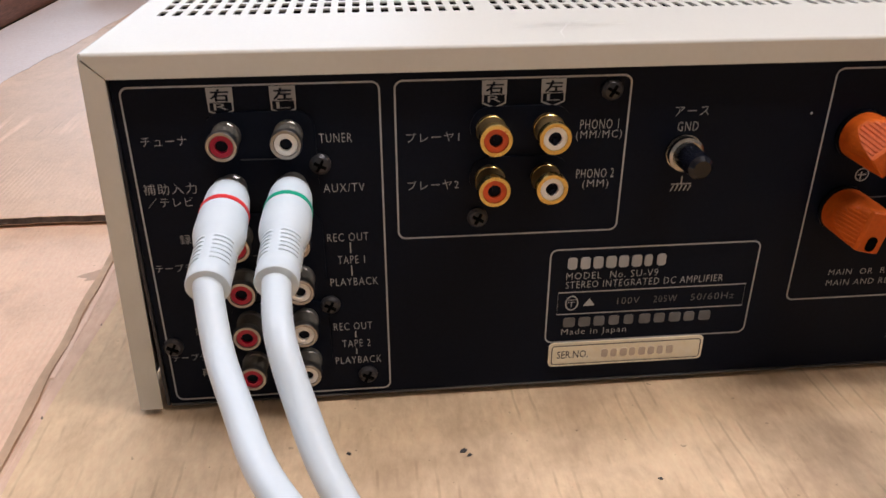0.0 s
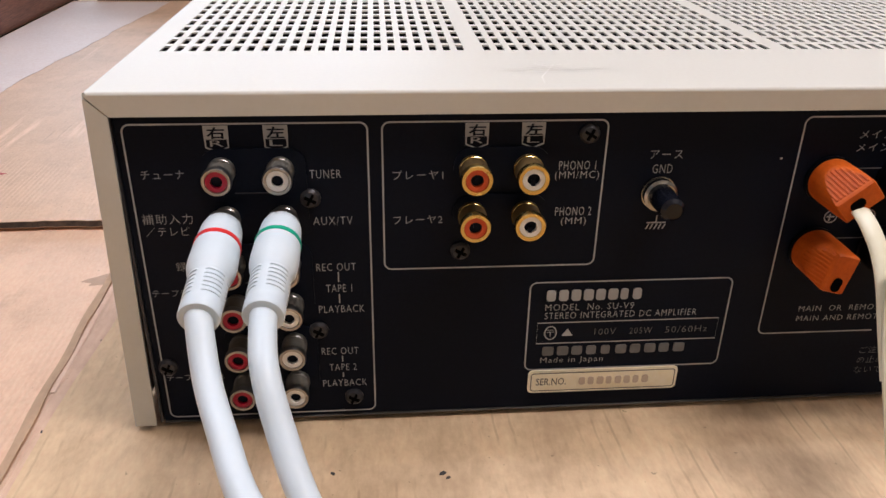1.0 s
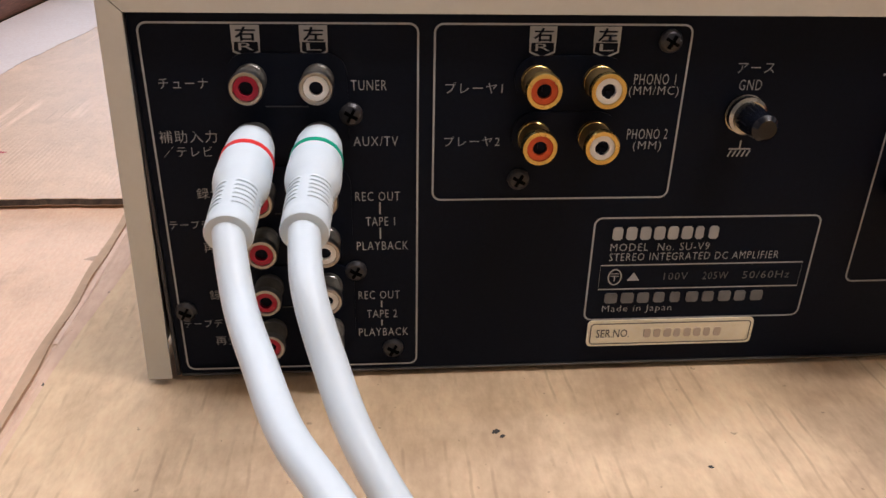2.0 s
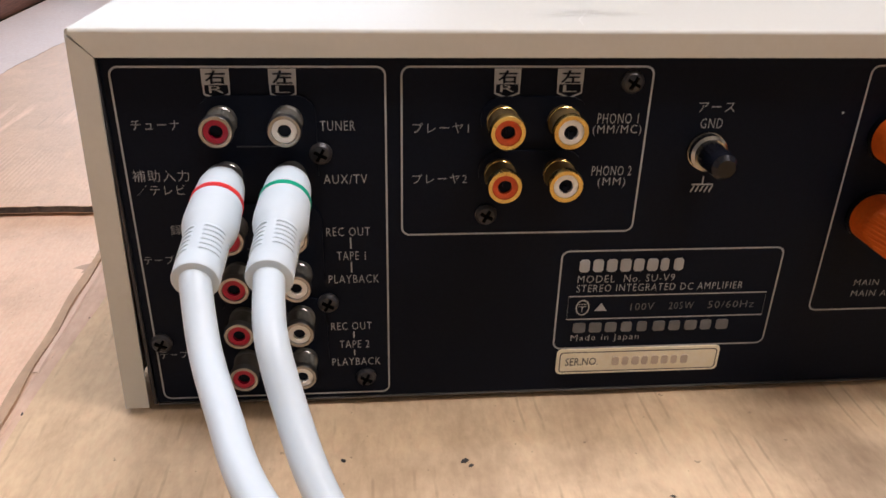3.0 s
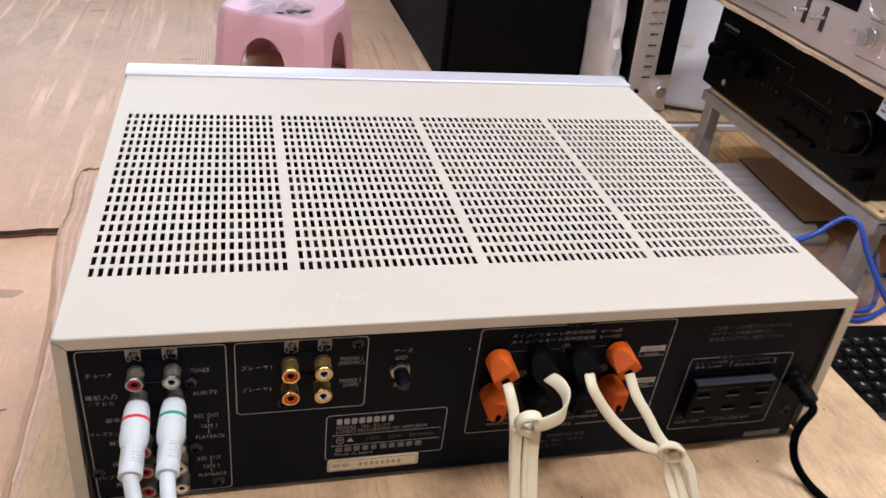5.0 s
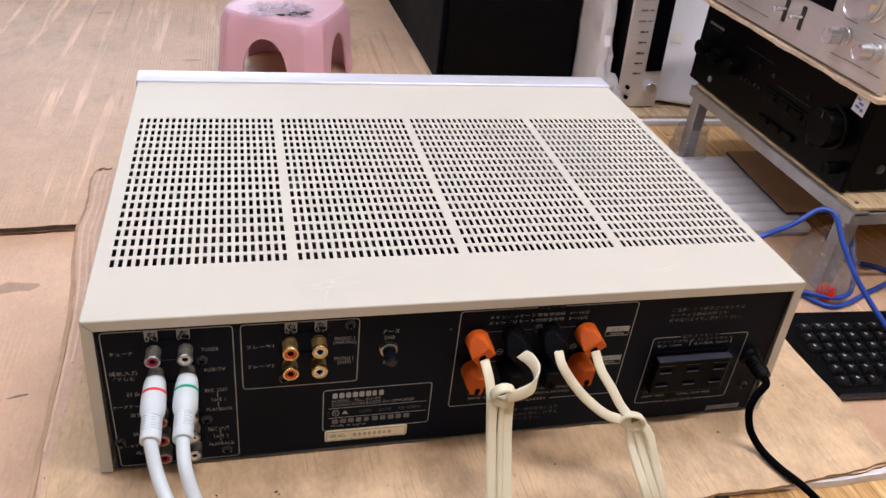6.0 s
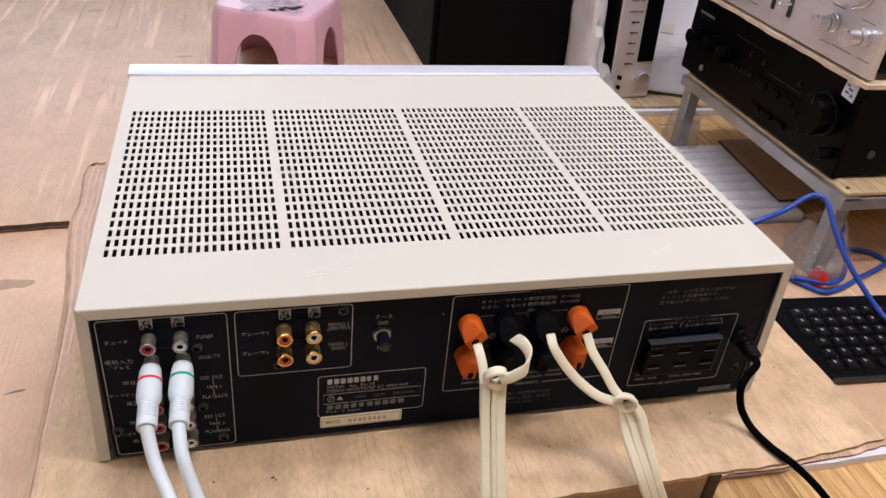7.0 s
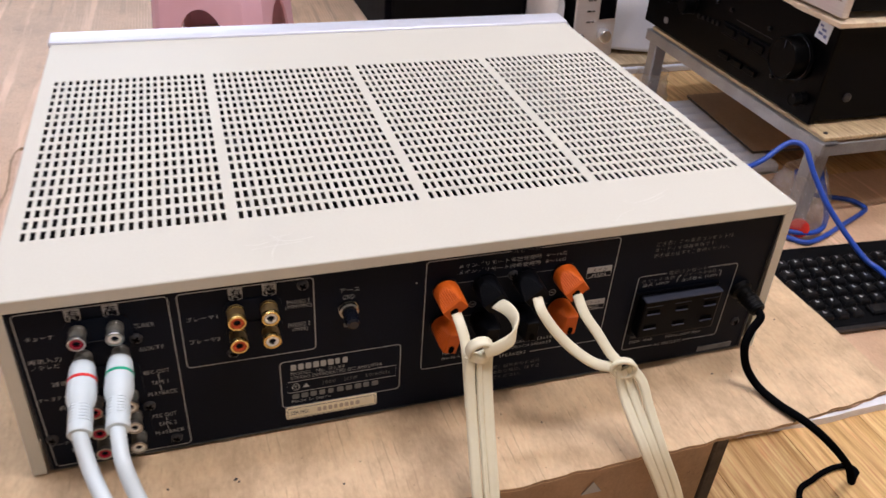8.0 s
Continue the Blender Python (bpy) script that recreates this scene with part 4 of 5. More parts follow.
L("SPEAKERS", 0.2511, 0.2680, 0.0563, 0.0024)
L("ご注意：接続用ねじ以外", 0.2414, 0.2784, 0.0479, 0.0028, PRINTDIM)
L("の止めねじ類は、はずさ", 0.2414, 0.2784, 0.0438, 0.0028, PRINTDIM)
L("ないでください。", 0.2414, 0.2671, 0.0397, 0.0028, PRINTDIM)
for px, pz in ((0.2185, 0.0985), (0.2310, 0.0985), (0.2790, 0.0985)):
    ribbon([(px + 0.0020 * math.cos(radians(a)), pz + 0.0020 * math.sin(radians(a))) for a in range(0, 360, 24)], 0.0004, amp, closed=True)
    ribbon([(px - 0.0013, pz), (px + 0.0013, pz)], 0.0005, amp)
ribbon([(0.2182, 0.0969), (0.2182, 0.0995)], 0.0005, amp)
# mains outlets
L("ご注意：この電源コンセントは", 0.3408, 0.3924, 0.1224, 0.0028, PRINTDIM)
L("オーディオ機器専用です。", 0.3408, 0.3824, 0.1183, 0.0028, PRINTDIM)
L("表示電力以下でご使用ください。", 0.3408, 0.3919, 0.1142, 0.0028, PRINTDIM)
L("電源コンセント", 0.3542, 0.3805, 0.1002, 0.0027, PRINTDIM)
L("スイッチ連動", 0.3371, 0.3589, 0.0965, 0.0024, PRINTDIM)
L("最大 100W", 0.3383, 0.3561, 0.0933, 0.0024)
L("スイッチ非連動", 0.3656, 0.3879, 0.0969, 0.0024, PRINTDIM)
L("合計最大 200W", 0.3646, 0.3899, 0.0935, 0.0024)
ribbon([(0.3616, 0.0922), (0.3618, 0.0962), (0.3636, 0.0972)], 0.0004, amp)
ribbon([(0.3919, 0.0922), (0.3917, 0.0962), (0.3899, 0.0972)], 0.0004, amp)
L("SWITCHED", 0.3383, 0.3551, 0.0529, 0.0022, PRINTDIM)
L("100W  MAX", 0.3388, 0.3551, 0.0491, 0.0022)
L("UNSWITCHED", 0.3666, 0.3884, 0.0524, 0.0022, PRINTDIM)
L("TOTAL 200W MAX", 0.3641, 0.3899, 0.0489, 0.0022)
L("AC OUTLETS", 0.3573, 0.3770, 0.0436, 0.0024)
part("small_sticker", prism([(0.3924, 0.0306), (0.4180, 0.0306), (0.4180, 0.0346), (0.3924, 0.0346)], -0.0006, -0.0002), PRINTDIM, amp, "worn white sticker")


def knob_post(x, z, material, turn, hole):
    """Screw-down speaker terminal: a round collar cut to a chisel by two ribbed flats, with a wire hole in its nose."""
    r, n, d0, d1, nose, reach = 0.0069, 40, 0.0072, 0.0188, 0.0034, 0.0061
    half = lambda d: r - (r - nose) * min(1, max(0, (d - d0) / (d1 - d0)))
    m = Matrix.Translation((x, 0, z)) @ Matrix.Rotation(radians(turn), 4, "Y") @ Matrix.Diagonal((1.03, 0.98, 1.03, 1.0))
    bm, rings = bmesh.new(), []
    for d, k in ((0.0014, 0.93), (0.0020, 1.0), (0.0045, 1.0), (0.0072, 1.0), (0.0090, 1.0), (0.0110, 1.0), (0.0130, 1.0), (0.0158, 1.0), (0.0183, 1.0), (0.0189, 0.94)):
        ring = []
        for i in range(n):
            a = 2 * math.pi * (i + 0.5) / n
            h, v = half(d), r - (r - reach) * min(1, max(0, (d - 0.0055) / 0.0125))
            px, pz = min(h, max(-h, r * math.cos(a))), min(v, max(-v, r * math.sin(a)))
            ring.append(bm.verts.new(m @ Vector((px * k, -d, pz * k))))
        rings.append(ring)
    for a, b in zip(rings, rings[1:]):
        for i in range(n):
            bm.faces.new((a[i], b[i], b[(i + 1) % n], a[(i + 1) % n]))
    bm.faces.new(rings[0])
    bm.faces.new(rings[-1][::-1])
    bmesh.ops.recalc_face_normals(bm, faces=bm.faces)
    post = part("speaker_terminal", bm, material, amp, "orange screw terminal with a ribbed knob" if material is ORANGE else "black screw terminal with a ribbed knob")
    slot = prism(rounded(-0.0014, 0.0014, hole - 0.0022, hole + 0.0022, 0.0013), -0.0193, -0.0185)
    slot.transform(m)
    part("wire_slot", slot, HOLE, post)
    for s in (-1, 1):
        bm = bmesh.new()
        for i in range(9):
            v = -0.0047 + i * 0.00118
            start = d0 + (r - math.sqrt(r * r - v * v)) / (r - nose) * (d1 - d0) + 0.0008
            q = []
            for d in (start, 0.0177):
                for dv, up in ((-0.00042, -0.0002), (-0.00020, 0.00034), (0.00020, 0.00034), (0.00042, -0.0002)):
                    q.append(bm.verts.new(m @ Vector((s * (half(d) + up), -d, v + dv))))
            for k in range(4):
                bm.faces.new((q[k], q[(k + 1) % 4], q[4 + (k + 1) % 4], q[4 + k]))
            bm.faces.new(q[:4])
            bm.faces.new(q[4:])
        bmesh.ops.recalc_face_normals(bm, faces=bm.faces)
        part("ribs", bm, material, post)
    part("collar_ring", lathe([(0.0074, 0.0001), (0.0074, 0.0010), (0.0067, 0.0014)], pose(x, 0, z, 90, 0, 0), 28), BLACKPART, post, "", True)


for x, k, low in ((0.2156, ORANGE, 14), (0.2382, BLACKKNOB, 4), (0.2615, BLACKKNOB, 2), (0.2850, ORANGE, 3)):
    knob_post(x - 0.0009, 0.1112, k, 50, -0.0010)
    knob_post(x - 0.0009, 0.0876, k, low, -0.0032)
# earth terminal
gnd = part("ground_terminal", lathe([(0.0053, 0), (0.0053, 0.0010), (0.0046, 0.0011), (0.0046, 0.0016), (0.0051, 0.0018), (0.0051, 0.0032), (0.0043, 0.0038), (0.0043, 0.0044)], pose(0.1620, 0, 0.1077, 90, 0, 0), 24), EARTHNICKEL, amp, "nickel earth terminal", True)
bm = bmesh.new()
rings = []
for d, r, flute in ((0.0042, 0.0038, 0), (0.0046, 0.0039, 1), (0.0100, 0.0035, 1), (0.0103, 0.0037, 0), (0.0134, 0.0035, 0), (0.0146, 0.0024, 0)):
    rings.append([bm.verts.new((0.1620 + (r - 0.0004 * flute * (i % 2)) * math.cos(2 * math.pi * i / 36), -d, 0.1077 + (r - 0.0004 * flute * (i % 2)) * math.sin(2 * math.pi * i / 36))) for i in range(36)])
for a, b in zip(rings, rings[1:]):
    for i in range(36):
        bm.faces.new((a[i], b[i], b[(i + 1) % 36], a[(i + 1) % 36]))
bm.faces.new(rings[-1][::-1])
bmesh.ops.recalc_face_normals(bm, faces=bm.faces)
part("knurled_cap", bm, CAPBLACK, gnd, "black fluted cap", True)
part("paint_chip", lathe([(0.0004, 0.0), (0.0003, 0.0002)], pose(0.1986, 0, 0.1179, 90, 0, 0), 8), PRINT, amp, "tiny pale chip")
# outlet block: a recessed moulding with three pairs of slots
outlet = part("outlet_block", box(0.3374, 0.3908, -0.0085, 0.0, 0.0585, 0.0870, 0.0012, seg=2), BLACKPART, amp, "black moulded block with three mains outlets")
part("rim", box(0.3354, 0.3924, -0.0020, -0.0002, 0.0566, 0.0888, 0.0006), BLACKPART, outlet)
# lighter strip carries the reflection along the block's top edge
part("upper_ledge", box(0.3376, 0.3906, -0.0094, -0.0040, 0.0864, 0.0877, 0.0005), LEDGE, outlet)
for i in range(3):
    sx = 0.3444 + i * 0.0195
    for z in (0.0788, 0.0675):
        part("outlet_slot", box(sx - 0.0038, sx + 0.0038, -0.0089, -0.0080, z - 0.0010, z + 0.0014), HOLE, outlet)
        part("slot_ledge", box(sx - 0.0042, sx + 0.0042, -0.0096, -0.0084, z - 0.0019, z - 0.0011, 0.0002), LEDGE, outlet)
    part("slot_line", box(sx - 0.0055, sx + 0.0055, -0.0088, -0.0084, 0.0826, 0.0830), LEDGE, outlet)


def scratch(points, w):
    bm, rows = bmesh.new(), []
    for i, (x, y) in enumerate(points):
        a, b = Vector(points[max(i - 1, 0)]), Vector(points[min(i + 1, len(points) - 1)])
        d = (b - a).normalized()
        k = w * (0.3 + 0.7 * math.sin(math.pi * (i + 0.3) / (len(points) - 0.4)))
        rows.append((bm.verts.new((x - d.y * k / 2, y + d.x * k / 2, TOP + 0.0001)), bm.verts.new((x + d.y * k / 2, y - d.x * k / 2, TOP + 0.0001))))
    for a, b in zip(rows, rows[1:]):
        bm.faces.new((a[0], a[1], b[1], b[0]))
    bmesh.ops.recalc_face_normals(bm, faces=bm.faces)
    part("scratch", bm, SCUFF, amp, "fine pale scratch")


for pts, w in (([(0.114, 0.0205), (0.121, 0.0195), (0.129, 0.0225), (0.138, 0.0200), (0.149, 0.0215)], 0.0006), ([(0.117, 0.0160), (0.124, 0.0170), (0.135, 0.0178), (0.143, 0.0185)], 0.0005),
               ([(0.127, 0.0280), (0.131, 0.0230), (0.135, 0.0180)], 0.0005), ([(0.126, 0.0040), (0.1265, 0.0110), (0.129, 0.0170), (0.133, 0.0260)], 0.0005), ([(0.139, 0.0270), (0.130, 0.0245), (0.122, 0.0225)], 0.0004),
               ([(0.327, 0.0220), (0.333, 0.0180), (0.342, 0.0200), (0.352, 0.0240), (0.361, 0.0290)], 0.0006), ([(0.337, 0.0160), (0.346, 0.0185), (0.355, 0.0225)], 0.0005), ([(0.313, 0.0030), (0.320, 0.0090), (0.329, 0.0120)], 0.0003)):
    scratch(pts, w)


# ---- cables at the amplifier ----
def rca_cable(x, band, pts, label):
    """A white phono plug on its jack, sleeve, coloured ring, ribbed strain relief and cable."""
    z0 = 0.1025
    ob = thing("audio_cable", (x, -0.012, z0), label, "cable", "white phono cables")
    axis = (Vector(pts[0]) - Vector((x, -0.009, z0 + 0.001)))
    m = Matrix.Translation((x, -0.009, z0 + 0.001)) @ axis.to_track_quat("Z", "X").to_matrix().to_4x4() @ Matrix.Diagonal((0.94, 0.94, 1.0, 1.0))
    n = axis.length
    part("contact_shell", lathe([(0.0050, -0.0015), (0.0050, 0.002)], m, 24), NICKEL, ob, "", True)
    part("plug_body", lathe([(0.0046, 0.0), (0.0055, 0.0007), (0.0060, 0.0025), (0.0064, 0.0070), (0.0067, 0.0120), (0.0069, 0.0175), (0.0068, 0.0200), (0.0063, 0.0222), (0.0055, 0.0240), (0.0052, 0.0250), (0.0053, n - 0.006), (0.0053, n - 0.0042), (0.0055, n - 0.0038), (0.0055, n - 0.0003), (0.0053, n), (0.0038, n + 0.0002)], m, 36), WHITEPVC, ob, "glossy white moulded plug", True)
    part("colour_ring", lathe([(0.00640, 0.0092), (0.00676, 0.0094), (0.00680, 0.0108), (0.00660, 0.0110)], m, 36, cap=False), band, ob, "", True)
    for i in range(6):
        h = 0.0243 + i * 0.00165
        for a0 in (20, 110, 200, 290):
            bm, rows = bmesh.new(), []
            for k in range(9):
                a = radians(a0 + 70 * k / 8)
                top = 0.0056 if 0 < k < 8 else 0.0052
                rows.append([bm.verts.new(m @ Vector((r * math.cos(a), r * math.sin(a), u))) for r, u in ((0.0050, h), (top, h + 0.0002), (top, h + 0.0008), (0.0050, h + 0.0010))])
            for p, q in zip(rows, rows[1:]):
                for j in range(3):
                    bm.faces.new((p[j], p[j + 1], q[j + 1], q[j]))
            bmesh.ops.recalc_face_normals(bm, faces=bm.faces)
            part("grip_rib", bm, WHITEPVC, ob, "", True)
    start = tuple(Vector(pts[0]) - axis.normalized() * 0.003)
    part("lead", sweep([start, *pts], 0.0034, seg=20, per=10), WHITEPVC, ob, "", True)


rca_cable(0.0344, REDBAND, [(0.0340, -0.0470, 0.0965), (0.0373, -0.0597, 0.0875), (0.0427, -0.0738, 0.0821), (0.0487, -0.0880, 0.0778), (0.0592, -0.1046, 0.0739), (0.0740, -0.1320, 0.0661), (0.1046, -0.1872, 0.0420),
                            (0.1300, -0.2360, -0.0050), (0.1480, -0.2760, -0.0850), (0.1600, -0.3100, -0.1560), (0.1800, -0.3700, -0.1764), (0.2300, -0.4700, -0.1764)], "white phono cable with a red ring plugged into the amplifier")
rca_cable(0.0508, GREENBAND, [(0.0497, -0.0485, 0.0975), (0.0513, -0.0632, 0.0927), (0.0557, -0.0746, 0.0824), (0.0614, -0.0857, 0.0725), (0.0715, -0.0986, 0.0610), (0.0890, -0.1186, 0.0432), (0.1246, -0.1592, 0.0070),
                              (0.1500, -0.1900, -0.0500), (0.1650, -0.2150, -0.1250), (0.1780, -0.2500, -0.1720), (0.2100, -0.3200, -0.1764), (0.2600, -0.4200, -0.1764)], "white phono cable with a green ring plugged into the amplifier")


def flat_lead(name, pts, parent, rx=0.0032, ry=0.0012, side=(1, 0, 0), sides=None, twin=True):
    return part(name, sweep(pts, rx, ry, side, 20, 10, twin=twin, sides=sides), CREAMPVC, parent, "", True)


KL = Vector((0.2212, -0.0375, 0.1022))
cable = thing("speaker_cable", KL, "cream flat twin speaker cable with a loop knot at the terminals", "cable", "cream speaker cables")
flat_lead("lead", [(0.2152, -0.0170, 0.1090), (0.2158, -0.0235, 0.1058), (0.2166, -0.0295, 0.1005), (0.2166, -0.0350, 0.0940), (0.2160, -0.0410, 0.0850), (0.2150, -0.0500, 0.0720)], cable, 0.0029, 0.0013, twin=False)
flat_lead("lead", [(0.2376, -0.0175, 0.1110), (0.2398, -0.0265, 0.1138), (0.2408, -0.0350, 0.1130), (0.2370, -0.0425, 0.1085), (0.2300, -0.0440, 0.1050), (0.2228, -0.0430, 0.1020)], cable, 0.0036, 0.0012, (0.2, 0.4, 1),
          [(0.8, 0.0, 0.5), (0.6, 0.1, 0.8), (0.35, 0.2, 0.9), (0.05, 0.3, 0.95), (-0.1, 0.3, 0.95), (-0.1, 0.3, 0.95)], twin=False)
loop = [(KL.x + 0.0058 * math.cos(radians(a)), KL.y - 0.002 - 0.0015 * math.sin(radians(a)), KL.z - 0.001 + 0.0062 * math.sin(radians(a))) for a in range(-30, 331, 30)]
flat_lead("knot_loop", loop, cable, 0.0030, 0.0014, (0, 1, 0))
flat_lead("knot_tail", [(0.2270, -0.0385, 0.0985), (0.2222, -0.0425, 0.0965), (0.2165, -0.0405, 0.0985)], cable, 0.0026, 0.0014, (0, 0.3, 1))
for dx, dy, rw in ((-0.0044, 0.0, 0.0030), (0.0002, -0.0012, 0.0014), (0.0046, 0.0, 0.0033)):
    flat_lead("lead", [(0.2206 + dx, -0.0400 + dy, 0.0975), (0.2200 + dx, -0.0450 + dy, 0.0830), (0.2188 + dx, -0.0585 + dy, 0.0610), (0.2176 + dx, -0.0735 + dy, 0.0385), (0.2176 + dx * 0.9, -0.0905 + dy, 0.0087), (0.2193 + dx * 0.75, -0.1176 + dy, -0.0453),
                       (0.2211 + dx * 0.7, -0.1476 + dy, -0.1089), (0.2250 + dx, -0.1780 + dy, -0.1620), (0.2380 + dx, -0.2150 + dy, -0.1775), (0.2600 + dx, -0.2700 + dy, -0.1785)], cable, rw, 0.0013)

KR = Vector((0.3045, -0.0460, 0.0778))
cable = thing("speaker_cable", KR, "cream flat twin speaker cable with a knot below the terminals", "cable", "cream speaker cables")
flat_lead("lead", [(0.2606, -0.0175, 0.1115), (0.2612, -0.0250, 0.1065), (0.2680, -0.0300, 0.0965), (0.2778, -0.0348, 0.0860), (0.2900, -0.0412, 0.0782), (0.3030, -0.0460, 0.0768)], cable, 0.0030, 0.0013, twin=False)
flat_lead("lead", [(0.2842, -0.0170, 0.1102), (0.2865, -0.0262, 0.1015), (0.2925, -0.0336, 0.0925), (0.2978, -0.0400, 0.0838), (0.3030, -0.0452, 0.0785)], cable, 0.0030, 0.0013, twin=False)
loop = [(KR.x + 0.0056 * math.cos(radians(a)), KR.y - 0.002 * math.cos(radians(a)), KR.z - 0.001 + 0.0048 * math.sin(radians(a))) for a in range(0, 361, 30)]
flat_lead("knot_loop", loop, cable, 0.0032, 0.0014, (0, 1, 0))
for k, (dx, dz) in enumerate(((-0.0052, -0.004), (0.0, -0.002), (0.0052, 0.003))):
    flat_lead("lead", [(0.3049 + dx * 0.5, -0.0462, 0.0768 + dz * 0.3), (0.3096 + dx * 0.9, -0.0500 - 0.001 * k, 0.0668 + dz), (0.3120 + dx, -0.0598, 0.0556 + dz * 0.6), (0.3180 + dx, -0.0735, 0.0355), (0.3345 + dx * 0.9, -0.0800, -0.0020),
                       (0.3595 + dx * 0.8, -0.0830, -0.0702), (0.3780 + dx, -0.0960, -0.1500), (0.3920 + dx, -0.1200, -0.1815), (0.4320 + dx, -0.1800, -0.1837)], cable, 0.0029, 0.0013)

cord = thing("power_cord", (0.405, 0.0, 0.083), "black rubber mains cord with a ribbed bend relief", "cord")
axis = Vector((0.0026, -0.0200, -0.0046))
m = Matrix.Translation((0.4096, -0.0002, 0.0800)) @ axis.to_track_quat("Z", "X").to_matrix().to_4x4()
part("bend_relief", lathe([(0.0070, 0.0), (0.0070, 0.003), (0.0052, 0.0045), (0.0052, 0.014), (0.0046, 0.0195), (0.0034, 0.0200)], m, 24), BLACKPVC, cord, "", True)
for i in range(5):
    h = 0.007 + i * 0.0025
    part("relief_rib", lathe([(0.0046, h), (0.0059 - i * 0.0002, h + 0.0004), (0.0059 - i * 0.0002, h + 0.0012), (0.0046, h + 0.0016)], m, 24, cap=False), BLACKPVC, cord, "", True)
part("lead", sweep([(0.4118, -0.0180, 0.0760), (0.4112, -0.0232, 0.0738), (0.4050, -0.0258, 0.0670), (0.4012, -0.0285, 0.0590), (0.4030, -0.0300, 0.0490), (0.4065, -0.0330, 0.0395), (0.4123, -0.0400, 0.0312), (0.4163, -0.0548, 0.0300), (0.4245, -0.0700, 0.0285), (0.4425, -0.0770, 0.0130),
                    (0.4720, -0.0750, -0.0190), (0.5080, -0.0590, -0.0640), (0.5640, -0.0240, -0.1180), (0.6150, 0.0080, -0.1640), (0.6285, 0.0165, -0.1775), (0.6325, 0.0235, -0.1812), (0.6260, 0.0285, -0.1815), (0.6110, 0.0285, -0.1815), (0.5880, 0.0226, -0.1815), (0.5613, 0.0080, -0.1815), (0.5350, -0.0600, -0.1815)], 0.0025, seg=14), CORDBLACK, cord, "", True)


# ---- stool ----
def stool(at, turn, size, height):
    """Moulded step stool: rounded square seat whose rim runs down into flared legs with arched openings between them."""
    ob = thing("plastic_stool", at, "small pink plastic stool with arched sides standing on cardboard", "stool")
    m = Matrix.Translation(at) @ Matrix.Rotation(turn, 4, "Z")
    n, h = 128, size / 2
    rim = ((0.994, height - 0.014), (0.982, height - 0.007), (0.962, height - 0.0025), (0.930, height), (0.880, height - 0.0004))

    def shell(scale):
        cols = []
        for i in range(n):
            a = 2 * math.pi * i / n
            c, d = math.cos(a), math.sin(a)
            q = h / (abs(c) ** 5 + abs(d) ** 5) ** 0.2
            x, y = q * c, q * d
            ridge = 1.0 + 0.026 * math.exp(-((abs(abs(x) - abs(y)) - 0.026) / 0.007) ** 2)
            u = min(abs(x), abs(y)) / h
            low = height * 0.72 * math.sqrt(max(0.0, 1 - (u / 0.44) ** 2)) ** 0.7 if u < 0.44 else 0.0
            top = height - 0.022
            levels = [(1.0 + 0.10 * (1 - z / height), z) for z in (low + (top - low) * k / 6 for k in range(7))]
            cols.append([bm.verts.new(m @ Vector((x * f * scale * (ridge if j < 8 else 1), y * f * scale * (ridge if j < 8 else 1), z - (0 if scale == 1 else 0.003 * (j > 6))))) for j, (f, z) in enumerate(levels + list(rim))])
        for a_, b_ in zip(cols, cols[1:] + cols[:1]):
            for j in range(len(a_) - 1):
                bm.faces.new((a_[j], b_[j], b_[j + 1], a_[j + 1]))
        return cols

    bm = bmesh.new()
    outer, inner = shell(1.0), shell(0.962)
    for i in range(n):
        k = (i + 1) % n
        bm.faces.new((outer[i][0], inner[i][0], inner[k][0], outer[k][0]))
        bm.faces.new((outer[i][-1], outer[k][-1], inner[k][-1], inner[i][-1]))
    bmesh.ops.recalc_face_normals(bm, faces=bm.faces)
    part("skirt", bm, PINK, ob, "pink skirt with four arched openings", True)
    plate = []
    for i in range(n):
        a = 2 * math.pi * i / n
        c, d = math.cos(a), math.sin(a)
        q = 0.872 * h / (abs(c) ** 5 + abs(d) ** 5) ** 0.2
        plate.append((q * c, q * d))
    bm = slab(plate, height - 0.0042, height - 0.0006)
    bm.transform(m)
    part("seat", bm, PINK, ob)
    return ob


stool((0.171, 1.155, FLOOR + 0.0175), radians(-26), 0.196, 0.134)
film_piece = thing("plastic_wrapper", (0.17, 1.15, FLOOR + 0.1518), "crumpled clear wrapper with dark print on the stool", "wrapper")
rng = random.Random(4)
bm = bmesh.new()
bmesh.ops.create_grid(bm, x_segments=14, y_segments=10, size=0.5)
for v in bm.verts:
    q = 1 + 0.22 * math.sin(5 * math.atan2(v.co.y, v.co.x) + 0.6)
    v.co = Vector((0.160 + v.co.x * 0.10 * q, 1.105 + v.co.y * 0.075 * q, FLOOR + 0.1535 + rng.uniform(0, 0.007)))
part("film", bm, BAG, film_piece)
for bx, by, rx, ry in ((0.158, 1.086, 0.009, 0.006), (0.172, 1.092, 0.006, 0.010), (0.181, 1.101, 0.008, 0.006), (0.194, 1.094, 0.010, 0.008), (0.204, 1.105, 0.007, 0.006)):
    patch = [(bx + rx * math.cos(k * 0.7) * rng.uniform(0.6, 1.15), by + ry * math.sin(k * 0.7) * rng.uniform(0.6, 1.15)) for k in range(9)]
    part("print_patch", slab(patch, FLOOR + 0.1522, FLOOR + 0.1530), INK, film_piece)

# ---- far things ----
speaker = thing("loudspeaker", (0.62, 1.25, FLOOR), "tall black vinyl covered loudspeaker cabinet on the floor", "loudspeaker")
